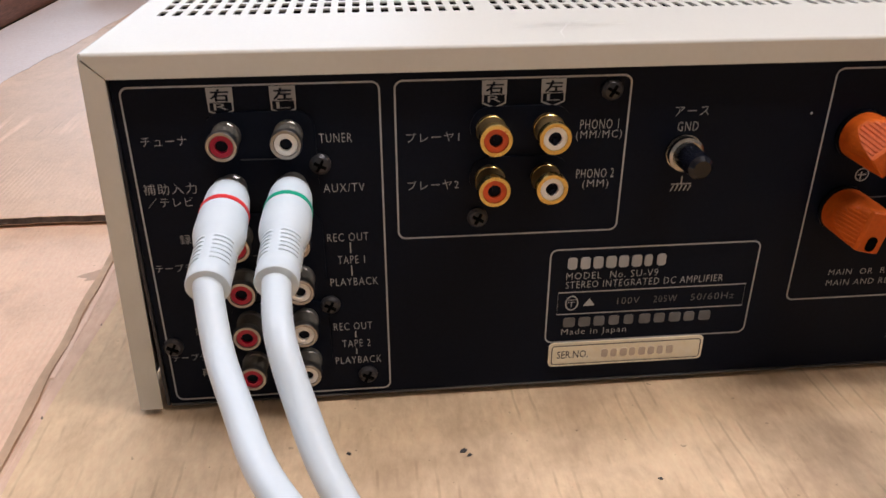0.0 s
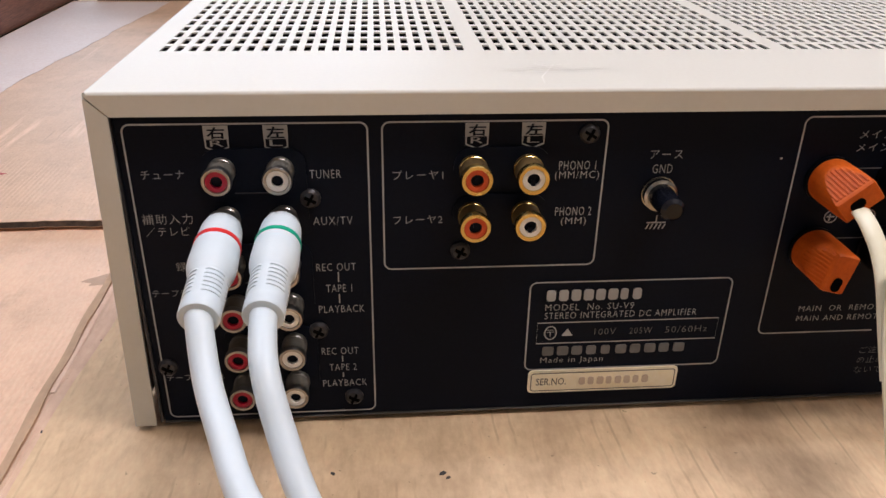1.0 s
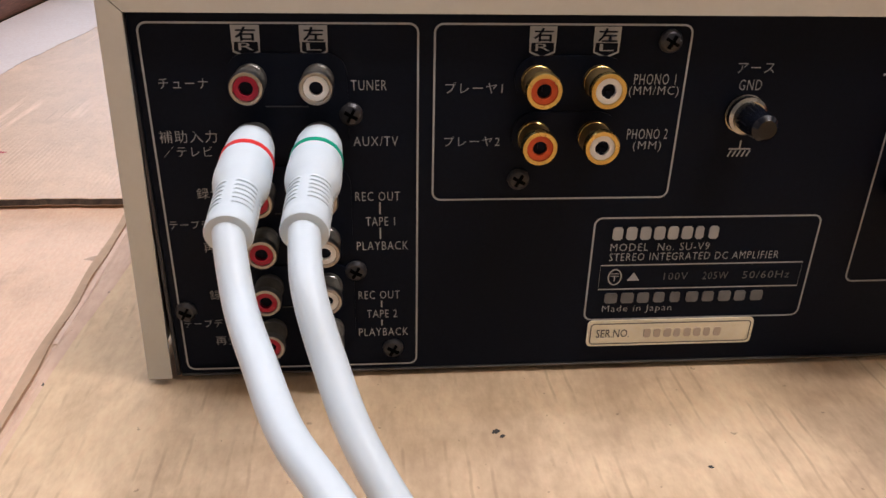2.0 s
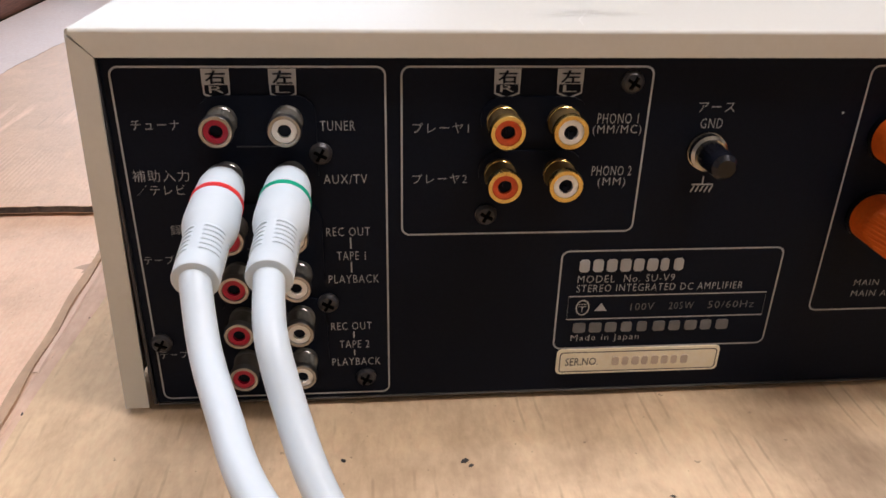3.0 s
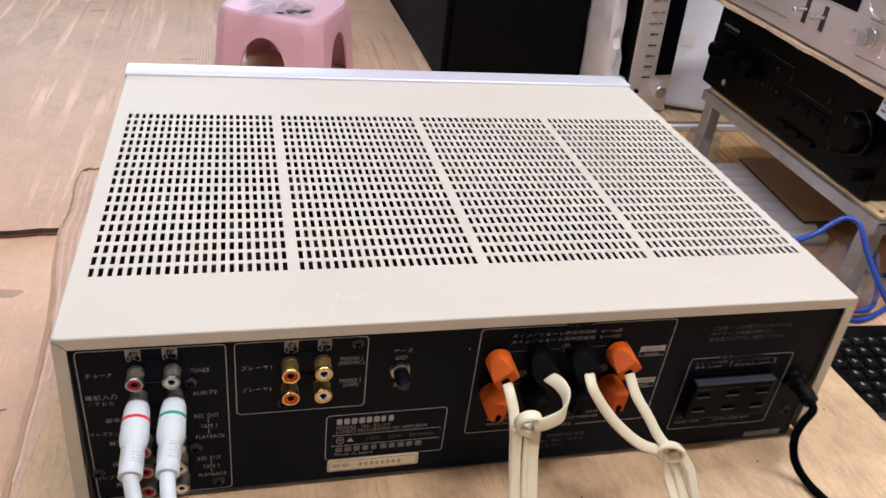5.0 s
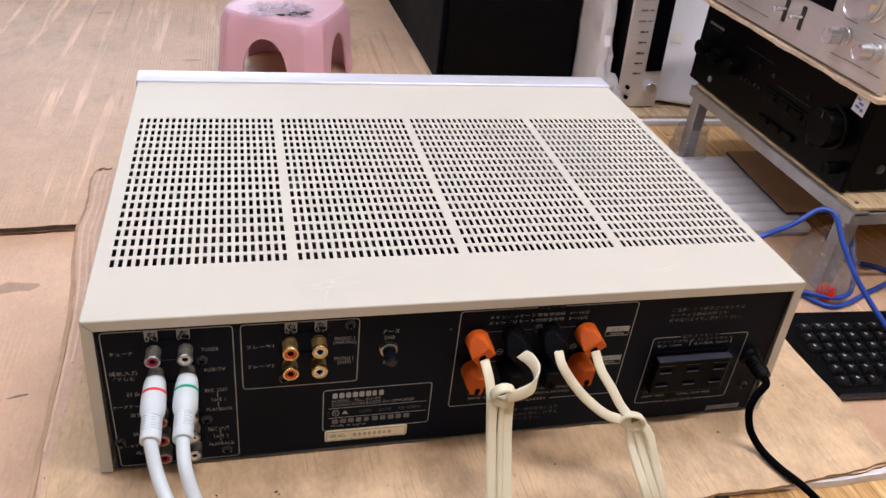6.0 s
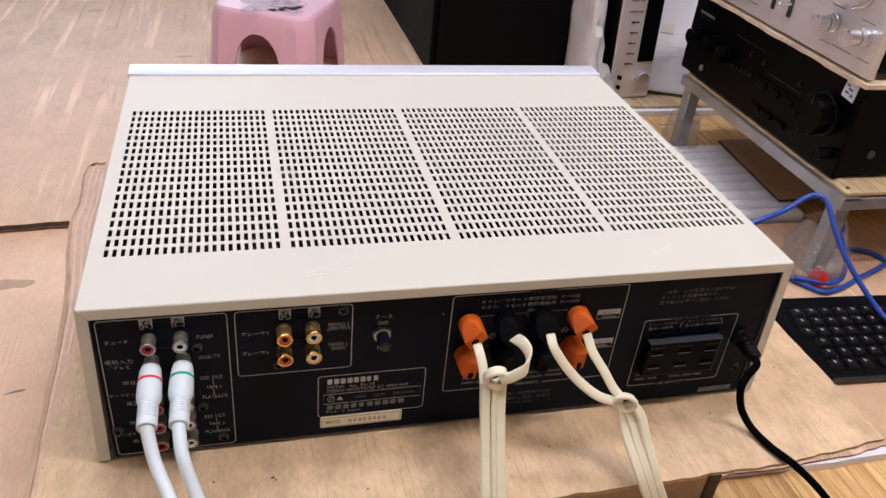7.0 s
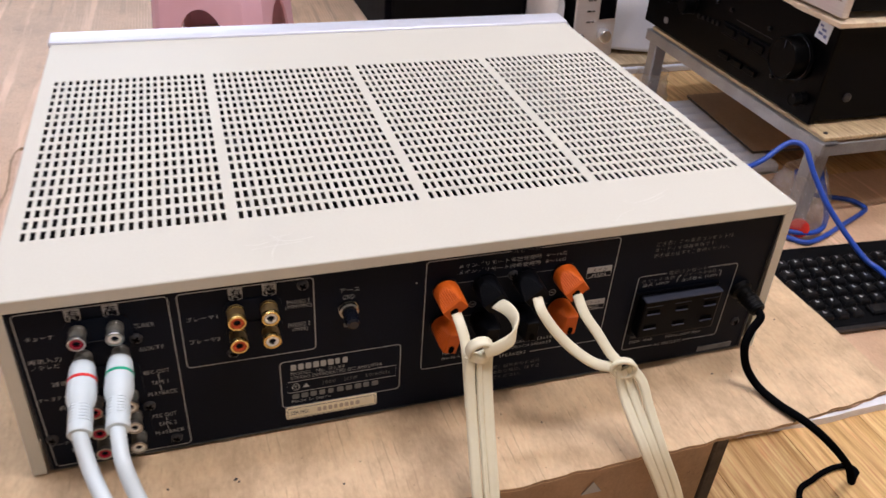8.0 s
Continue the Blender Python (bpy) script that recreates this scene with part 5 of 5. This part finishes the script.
part("cabinet", box(0.463, 0.755, 1.125, 1.78, FLOOR + 0.002, 0.62, 0.004, seg=2), SPEAKERBLACK, speaker)
part("grille", box(0.474, 0.743, 1.113, 1.1245, FLOOR + 0.02, 0.60, 0.006, seg=2), BLACKMATT, speaker, "black cloth grille")
cabinet = thing("cabinet", (-1.0, 1.5, FLOOR), "dark brown veneered low cabinet beside the cardboard", "cabinet")
part("body", box(-1.28, -0.728, 1.00, 2.16, FLOOR + 0.012, 0.0, 0.004), BROWNWOOD, cabinet)
part("plinth", box(-1.26, -0.740, 1.02, 2.14, FLOOR, FLOOR + 0.0115), BLACKMATT, cabinet)
chest = thing("wooden_cabinet", (-0.18, 2.2, FLOOR), "olive brown wooden cabinet standing behind the cardboard", "cabinet")
part("body", box(-0.66, 0.30, 2.03, 2.40, FLOOR + 0.012, 0.02, 0.004), OLIVEWOOD, chest)
part("plinth", box(-0.64, 0.28, 2.05, 2.38, FLOOR, FLOOR + 0.0115), BLACKMATT, chest)

pallet = thing("wooden_board", (1.0, 1.05, FLOOR), "pale plywood base board with a white edge strip", "board")
part("panel", box(0.70, 1.30, 0.958, 1.34, FLOOR, FLOOR + 0.016, 0.001), PLY, pallet)
part("edge_strip", box(0.70, 1.30, 0.945, 0.957, FLOOR, FLOOR + 0.011, 0.001), WHITEFOAM, pallet, "white plastic edge strip")
PZ = FLOOR + 0.0165
tuner = thing("upright_tuner", (0.84, 1.12, PZ), "silver faced tuner standing on its end", "tuner")
lean = Matrix.Translation((0.845, 1.0, PZ)) @ Matrix.Rotation(radians(-3), 4, "Y") @ Matrix.Translation((-0.845, -1.0, -PZ))
part("body", box(0.806, 0.883, 1.006, 1.26, PZ + 0.003, PZ + 0.43, 0.002, m=lean), BLACKMATT, tuner)
part("fascia", box(0.803, 0.887, 0.998, 1.0055, PZ + 0.001, PZ + 0.432, 0.0015, m=lean), BRUSHED, tuner, "brushed silver fascia")
part("dial_window", box(0.851, 0.8845, 0.9965, 0.9975, PZ + 0.075, PZ + 0.38, m=lean), BLACKPART, tuner)
part("tuning_knob", lathe([(0.013, 0), (0.0125, 0.014), (0.011, 0.0155), (0.0005, 0.0155)], lean @ pose(0.863, 0.9975, PZ + 0.045, 90, 0, 0), 28), CHROME, tuner, "", True)
for i in range(15):
    z = PZ + 0.070 + i * 0.0205
    wide, ink = (0.010, INK) if i < 5 else (0.017, GREYMARK)
    part("lettering_bar", box(0.835 - wide, 0.835 - wide * 0.1, 0.9968, 0.9976, z, z + 0.0030, m=lean), ink, tuner)
    part("lettering_bar", box(0.835 + wide * 0.1, 0.835 + wide * 0.6, 0.9968, 0.9976, z, z + 0.0026, m=lean), ink, tuner)
for z in (0.025, 0.045):
    part("small_knob", lathe([(0.004, 0), (0.004, 0.006)], lean @ pose(0.818, 0.9975, PZ + z, 90, 0, 0), 14), BLACKPART, tuner)
white = thing("polystyrene_slab", (0.95, 1.05, PZ), "white polystyrene slab with a yellow stain leaning upright", "polystyrene")
lean2 = Matrix.Translation((0.94, 1.02, PZ)) @ Matrix.Rotation(radians(-8), 4, "X") @ Matrix.Rotation(radians(4), 4, "Y") @ Matrix.Rotation(radians(-18), 4, "Z") @ Matrix.Translation((-0.94, -1.02, -PZ))
part("slab", box(0.884, 1.000, 1.00, 1.05, PZ + 0.004, PZ + 0.50, 0.006, m=lean2, seg=2), WHITEBOARD, white)
part("stain", box(0.898, 0.924, 0.9988, 0.9998, PZ + 0.121, PZ + 0.141, 0.0004, m=lean2), STAIN, white, "yellowed stain")
wrapped = thing("wrapped_panel", (0.745, 1.08, PZ), "white crumpled foam wrapping round an upright panel", "wrapping")
bm = bmesh.new()
rings, rng = [], random.Random(12)
for i in range(26):
    z = PZ + 0.001 + i * 0.019
    ring = []
    for j in range(20):
        a = 2 * math.pi * j / 20
        c, s = math.cos(a), math.sin(a)
        q = (abs(c) ** 4 + abs(s) ** 4) ** -0.25
        k = q * (1 + rng.uniform(-0.07, 0.07)) * (1.15 - 0.15 * min(1, i / 6))
        ring.append(bm.verts.new((0.778 + 0.020 * c * k - 0.0016 * i, 1.115 + 0.09 * s * k, z)))
    rings.append(ring)
for a, b in zip(rings, rings[1:]):
    for j in range(20):
        bm.faces.new((a[j], a[(j + 1) % 20], b[(j + 1) % 20], b[j]))
bm.faces.new(rings[0][::-1])
bm.faces.new(rings[-1])
part("wrapping", bm, WHITEFOAM, wrapped, "", True)

crumple = thing("plastic_wrapper", (0.775, 0.985, PZ), "crumpled clear plastic wrapping at the foot of the tuner", "wrapper")
bm = bmesh.new()
rings, rng = [], random.Random(19)
for i in range(9):
    k = (0.026, 0.030, 0.028, 0.026, 0.022, 0.019, 0.016, 0.011, 0.006)[i]
    rings.append([bm.verts.new((0.776 - 0.0012 * i + k * math.cos(2 * math.pi * j / 18) * rng.uniform(0.72, 1.22), 0.976 + 0.45 * k * math.sin(2 * math.pi * j / 18) * rng.uniform(0.7, 1.2), PZ + 0.001 + i * 0.0095 + rng.uniform(0, 0.003))) for j in range(18)])
for a, b in zip(rings, rings[1:]):
    for j in range(18):
        bm.faces.new((a[j], a[(j + 1) % 18], b[(j + 1) % 18], b[j]))
part("film", bm, CRUMPLED, crumple)

# ---- shelf and the stacked amplifiers ----
SX, SY0, SY1, SZ = 0.834, 0.375, 0.810, -0.0465
shelf = thing("steel_shelf", (1.07, 0.6, FLOOR), "low grey steel frame shelf with a plywood top", "shelf")
bm = box(SX, SX + 0.003, SY0, SY1, SZ - 0.017, SZ, 0.0006)
box(SX + 0.003, SX + 0.026, SY0, SY1, SZ - 0.003, SZ, bm=bm)
part("side_rail", bm, GREYSTEEL, shelf)
part("side_rail", box(1.35, 1.353, SY0, SY1, SZ - 0.028, SZ, 0.0006), GREYSTEEL, shelf)
for y in (SY0, SY1 - 0.003):
    part("cross_rail", box(SX + 0.003, 1.35, y, y + 0.003, SZ - 0.017, SZ, 0.0006), GREYSTEEL, shelf)
for x, y in ((SX + 0.004, SY0 + 0.004), (SX + 0.004, SY1 - 0.034), (1.32, SY0 + 0.004), (1.32, SY1 - 0.034)):
    leg = part("leg", box(x, x + 0.022, y + 0.004, y + 0.026, FLOOR + 0.0125, SZ - 0.004, 0.002), GREYSTEEL, shelf)
    part("foot_cap", box(x - 0.001, x + 0.023, y + 0.003, y + 0.027, FLOOR + 0.012, FLOOR + 0.024, 0.002), GREYSTEEL, leg)
part("top_board", box(SX + 0.006, 1.346, SY0 + 0.006, SY1 - 0.006, SZ + 0.0004, SZ + 0.0058, 0.0008), PLY, shelf, "plywood top")
part("bolt", lathe([(0.0028, 0), (0.0028, 0.001), (0.0018, 0.0016)], pose(SX + 0.016, SY0 + 0.018, SZ + 0.0058), 12), STEEL, shelf)

AX, AY0, AY1, AZ0, AZ1 = 0.838, 0.413, 0.830, SZ + 0.0105, 0.089
black = thing("black_amplifier", (1.0, 0.62, SZ + 0.0060), "black amplifier with round knobs and a white sticker on the shelf", "amplifier")
part("case", box(AX + 0.010, AX + 0.33, AY0 + 0.004, AY1 - 0.004, AZ0, AZ1, 0.002), BLACKMATT, black)
part("fascia", box(AX, AX + 0.0095, AY0, AY1, AZ0 - 0.002, AZ1 + 0.001, 0.0015), AMPBLACK, black)
for fx in (AX + 0.04, AX + 0.29):
    for fy in (AY0 + 0.05, AY1 - 0.05):
        part("foot", lathe([(0.016, SZ + 0.0060), (0.018, AZ0)], pose(fx, fy, 0), 18), BLACKMATT, black)


def dial(parent, y, z, r, n, material, rim=CHROME, x=AX, name="knob", at=0.46):
    k = part(name, lathe([(r, 0), (r, n * 0.8), (r * 0.94, n), (r * 0.9, n), (r * 0.86, n * 0.96), (0.0003, n * 0.96)], pose(x, y, z, 0, -90, 0), 32), material, parent, "", True)
    part("rim", lathe([(r * 1.003, n * at), (r * 1.012, n * (at + 0.01)), (r * 1.012, n * (at + 0.04)), (r * 1.0, n * (at + 0.05))], pose(x, y, z, 0, -90, 0), 32, cap=False), rim, k, "", True)
    part("mark", box(x - n * 1.0, x - n * 0.9, y - 0.0006, y + 0.0006, z + r * 0.5, z + r * 0.85), LEDGE if parent is black else rim, k)
    part("skirt", lathe([(r * 1.09, 0.0), (r * 1.09, n * 0.16), (r * 1.0, n * 0.19)], pose(x, y, z, 0, -90, 0), 32, cap=False), material, k, "", True)
    return k


dial(black, 0.4640, 0.0330, 0.0270, 0.028, AMPBLACK, RIMSTEEL, at=0.22)
dial(black, 0.794, 0.0265, 0.0120, 0.022, AMPBLACK, KNOBGLOSS, at=0.78)
dial(black, 0.746, 0.0285, 0.0120, 0.022, AMPBLACK, KNOBGLOSS, at=0.78)
dial(black, 0.706, 0.0250, 0.0130, 0.022, AMPBLACK, KNOBGLOSS, at=0.78)
dial(black, 0.435, -0.0110, 0.0080, 0.018, AMPBLACK, KNOBGLOSS)
for i in range(6):
    part("lettering_bar", box(AX - 0.0006, AX - 0.0001, 0.768 + i * 0.0075, 0.7735 + i * 0.0075, 0.0610, 0.0650), GREYSTEEL, black)
part("button_block", box(AX - 0.003, AX, 0.516, 0.624, 0.010, 0.028, 0.0008), BLACKPART, black)
for i in range(3):
    part("push_button", box(AX - 0.006, AX - 0.0031, 0.526 + i * 0.032, 0.550 + i * 0.032, 0.014, 0.024, 0.0008), AMPBLACK, black)
    part("push_button", box(AX - 0.005, AX, 0.530 + i * 0.031, 0.555 + i * 0.031, -0.021, -0.013, 0.0008), AMPBLACK, black)
for i in range(5):
    part("small_button", box(AX - 0.003, AX, 0.634 + i * 0.012, 0.640 + i * 0.012, 0.016 - 0.001 * i, 0.022 - 0.001 * i, 0.0008), KEYBLACK, black)
for y, z in ((0.649, 0.047), (0.614, 0.046), (0.529, 0.048), (0.500, -0.006)):
    part("small_button", lathe([(0.003, 0), (0.003, 0.003), (0.002, 0.004)], pose(AX, y, z, 0, -90, 0), 14), KEYBLACK, black)
part("headphone_socket", lathe([(0.005, 0), (0.005, 0.002), (0.003, 0.002)], pose(AX, 0.7665, -0.0185, 0, -90, 0), 18), GREYSTEEL, black)
part("display_strip", box(AX - 0.0006, AX, 0.655, 0.76, 0.046, 0.058), BLACKPART, black)
for y0, y1, z in ((0.77, 0.805, 0.056), (0.62, 0.70, 0.060), (0.52, 0.60, 0.036), (0.48, 0.50, -0.006)):
    part("lettering_bar", box(AX - 0.0006, AX - 0.0001, y0, y1, z, z + 0.0009), STEEL, black)
tilt = Matrix.Translation((AX, 0.437, 0.075)) @ Matrix.Rotation(0.10, 4, "X") @ Matrix.Translation((-AX, -0.437, -0.075))
sticker = part("sticker", box(AX - 0.0008, AX - 0.0001, 0.426, 0.449, 0.0640, 0.0865, m=tilt), WHITEBOARD, black, "small white sticker with blue print")
for y0, y1, z0, z1 in ((0.430, 0.435, 0.0685, 0.0725), (0.437, 0.445, 0.0700, 0.0730), (0.433, 0.441, 0.0755, 0.0785), (0.440, 0.446, 0.0795, 0.0820)):
    part("sticker_print", box(AX - 0.0011, AX - 0.0009, y0, y1, z0, z1, m=tilt), FADEDBLUE, sticker)
part("side_screw", lathe([(0.006, 0), (0.006, 0.002), (0.003, 0.003)], pose(AX + 0.05, AY0 + 0.004, -0.005, 90, 0, 0), 16), STEEL, black)

board("cardboard_sheet", ragged((0.827, 0.404), (0.827, 0.85), 24, 0.0025, 31)[::-1] + [(0.827, 0.404), (1.20, 0.404), (1.20, 0.85)], AZ1 + 0.0015, AZ1 + 0.0070, LIGHTBOARD, "tan cardboard sheet between two stacked amplifiers", core=LIGHTBOARD)
TZ = AZ1 + 0.0077
silver = thing("silver_amplifier", (1.0, 0.62, TZ), "champagne silver amplifier with metal knobs stacked on cardboard", "amplifier")
part("case", box(AX + 0.004, AX + 0.30, AY0 + 0.004, AY1 - 0.004, TZ + 0.008, TZ + 0.150, 0.002), BLACKMATT, silver)
part("fascia", box(AX - 0.008, AX + 0.0035, AY0 - 0.002, AY1 + 0.004, TZ + 0.003, TZ + 0.152, 0.0015), BRUSHED, silver, "brushed champagne fascia")
for fx in (AX + 0.03, AX + 0.27):
    for fy in (AY0 + 0.05, AY1 - 0.05):
        part("foot", lathe([(0.014, TZ), (0.016, TZ + 0.008)], pose(fx, fy, 0), 18), BLACKMATT, silver)
FX = AX - 0.008
for y in (0.496, 0.437):
    dial(silver, y, 0.1440, 0.0105, 0.030, CHROME, NICKEL, FX)
dial(silver, 0.472, 0.197, 0.026, 0.026, CHROME, NICKEL, FX)
for y in (0.626, 0.588):
    k = part("toggle_switch", lathe([(0.0030, 0), (0.0038, 0.020), (0.002, 0.022)], pose(FX, y, 0.140, 0, -92, 0), 14), CHROME, silver, "", True)
    part("switch_slot", box(FX - 0.0012, FX - 0.0002, y - 0.004, y + 0.004, 0.122, 0.154), INK, k)
part("meter_window", box(FX - 0.0010, FX - 0.0001, 0.535, 0.66, 0.163, 0.205), BLACKPART, silver)
for y0, y1, z in ((0.418, 0.440, 0.021), (0.450, 0.488, 0.021), (0.492, 0.512, 0.020), (0.43, 0.455, 0.064), (0.485, 0.510, 0.066), (0.66, 0.74, 0.020)):
    part("lettering_bar", box(FX - 0.0008, FX - 0.0002, y0, y1, TZ + z, TZ + z + 0.0010), GREYMARK, silver)

# ---- keyboard and floor clutter ----
KX0, KX1, KY0, KY1, KZ = 0.721, 1.161, 0.168, 0.318, FLOOR + 0.0125
keyboard = thing("keyboard", ((KX0 + KX1) / 2, (KY0 + KY1) / 2, KZ), "black computer keyboard with white key legends on cardboard", "keyboard")
part("base", box(KX0, KX1, KY0, KY1, KZ, KZ + 0.010, 0.003, seg=2), BLACKMATT, keyboard)
part("front_trim", box(KX0 + 0.006, KX1 - 0.006, KY0 - 0.002, KY0 + 0.006, KZ + 0.001, KZ + 0.009, 0.002), STEEL, keyboard, "glossy grey front strip")
cap = box(-0.0076, 0.0076, -0.0076, 0.0076, 0, 0.0065, 0.0014)
for v in cap.verts:
    if v.co.z > 0.004:
        v.co.x *= 0.84
        v.co.y *= 0.84
cap_me = bpy.data.meshes.new("key")
cap.to_mesh(cap_me)
cap.free()
cap_me.materials.append(KEYBLACK)
mark = box(-0.0024, -0.0015, 0.0002, 0.0036, 0.0066, 0.0068)
box(-0.0015, 0.0004, 0.0002, 0.0010, 0.0066, 0.0068, bm=mark)
mark_me = bpy.data.meshes.new("key_legend")
mark.to_mesh(mark_me)
mark.free()
mark_me.materials.append(LEGEND)
inv = Matrix.Translation(keyboard.location).inverted()
for r in range(6):
    for c in range(21):
        if r == 0 and 3 <= c <= 8:
            continue
        kx, ky = KX0 + 0.020 + c * 0.0197 + (0.004 * (r % 3)), KY0 + 0.0185 + r * 0.0190
        if kx > KX1 - 0.012:
            continue
        key = new("key", cap_me)
        key.parent, key.matrix_basis = keyboard, inv @ pose(kx, ky, KZ + 0.0095)
        leg = new("key_legend", mark_me)
        leg.parent = key
part("space_bar", box(KX0 + 0.078, KX0 + 0.190, KY0 + 0.011, KY0 + 0.026, KZ + 0.0095, KZ + 0.0155, 0.0016), KEYBLACK, keyboard)
keyboard.rotation_euler = (0, 0, radians(-3.5))

blue = thing("blue_cable", (0.82, 0.35, -0.12), "blue network cable looped round the shelf leg", "cable")
part("lead", sweep([(0.560, 0.372, -0.166), (0.630, 0.376, -0.120), (0.715, 0.3813, -0.0800), (0.760, 0.3877, -0.0674), (0.790, 0.3921, -0.0515), (0.803, 0.3895, -0.0470), (0.812, 0.3781, -0.0509), (0.815, 0.3545, -0.0744), (0.822, 0.3283, -0.1002), (0.835, 0.3010, -0.1251),
                    (0.850, 0.2696, -0.1480), (0.8560, 0.2480, -0.1520), (0.8520, 0.2180, -0.1520), (0.8340, 0.1860, -0.1540), (0.8160, 0.1600, FLOOR + 0.0180), (0.8080, 0.1350, FLOOR + 0.0155), (0.8400, 0.1050, FLOOR + 0.0155)], 0.0034, seg=12), BLUEPVC, blue, "", True)
blue2 = thing("blue_cable", (0.9, 0.4, FLOOR + 0.012), "blue network cable lying in loops on cardboard", "cable")
part("lead", sweep([(0.872, 0.438, -0.120), (0.895, 0.448, -0.155), (0.930, 0.444, FLOOR + 0.016), (0.968, 0.424, FLOOR + 0.016), (0.975, 0.400, FLOOR + 0.016), (0.9582, 0.3880, FLOOR + 0.016), (0.9063, 0.3669, FLOOR + 0.016), (0.8584, 0.3470, FLOOR + 0.016), (0.8294, 0.3419, FLOOR + 0.016), (0.8130, 0.3583, FLOOR + 0.016), (0.8000, 0.3790, FLOOR + 0.016), (0.760, 0.420, FLOOR + 0.016)], 0.0034, seg=12), BLUEPVC, blue2, "", True)
part("lead", sweep([(0.866, 0.410, -0.066), (0.867, 0.392, -0.100), (0.868, 0.3710, -0.1275), (0.868, 0.3611, -0.1483), (0.862, 0.3560, FLOOR + 0.024), (0.835, 0.3520, FLOOR + 0.023), (0.800, 0.370, FLOOR + 0.023)], 0.0034, seg=12), BLUEPVC, blue2, "", True)

bag = thing("plastic_bag", (0.85, 0.40, FLOOR + 0.012), "clear plastic bag with a red cap round the shelf leg", "bag")
bm = bmesh.new()
rng = random.Random(8)
rings = []
for i in range(9):
    k = (0.024, 0.042, 0.046, 0.044, 0.041, 0.038, 0.033, 0.028, 0.026)[i]
    rings.append([bm.verts.new((0.845 + k * math.cos(2 * math.pi * j / 18) * rng.uniform(0.82, 1.15), 0.396 + k * math.sin(2 * math.pi * j / 18) * rng.uniform(0.85, 1.15), FLOOR + 0.0125 + i * 0.010)) for j in range(18)])
for a, b in zip(rings, rings[1:]):
    for j in range(18):
        bm.faces.new((a[j], a[(j + 1) % 18], b[(j + 1) % 18], b[j]))
part("film", bm, BAG, bag, "", True)
part("red_cap", lathe([(0.010, 0), (0.012, 0.002), (0.012, 0.012), (0.008, 0.014)], pose(0.834, 0.3660, FLOOR + 0.024, 70, 0, -40), 24), REDPLASTIC, bag, "red plastic cap", True)
bag2 = thing("plastic_bag", (0.855, 0.785, FLOOR), "clear crumpled plastic bag round the rear shelf leg", "bag")
bm = bmesh.new()
rings = []
for i in range(8):
    k = (0.026, 0.038, 0.036, 0.032, 0.028, 0.027, 0.026, 0.026)[i]
    rings.append([bm.verts.new((0.851 + k * math.cos(2 * math.pi * j / 18) * rng.uniform(0.85, 1.15), 0.793 + k * math.sin(2 * math.pi * j / 18) * rng.uniform(0.85, 1.15), FLOOR + 0.001 + i * 0.010)) for j in range(18)])
for a, b in zip(rings, rings[1:]):
    for j in range(18):
        bm.faces.new((a[j], a[(j + 1) % 18], b[(j + 1) % 18], b[j]))
part("film", bm, BAG, bag2, "", True)
foam = thing("foam_packing", (0.80, 0.68, FLOOR), "white ribbed foam packing planks on the floor", "foam")
for i in range(9):
    y = 0.530 + i * 0.0275
    part("foam_rib", box(0.60, 0.935, y, y + 0.0265, FLOOR, FLOOR + 0.022, 0.010, seg=3), WHITEFOAM, foam)

# ---- floor planks ----
plank = box(-0.0450, 0.0450, -0.6, 0.6, -0.0038, 0.0, 0.0004)
plank_me = bpy.data.meshes.new("plank")
plank.to_mesh(plank_me)
plank.free()
plank_me.materials.append(OAK)
floor = bpy.data.objects["floor"]
for c in range(26):
    for r in range(3):
        ob = new("plank", plank_me)
        ob.parent = floor
        ob.location = (-0.35 + c * 0.0905, -0.9 + r * 1.203 + (c * 5 % 7) * 0.13, FLOOR)
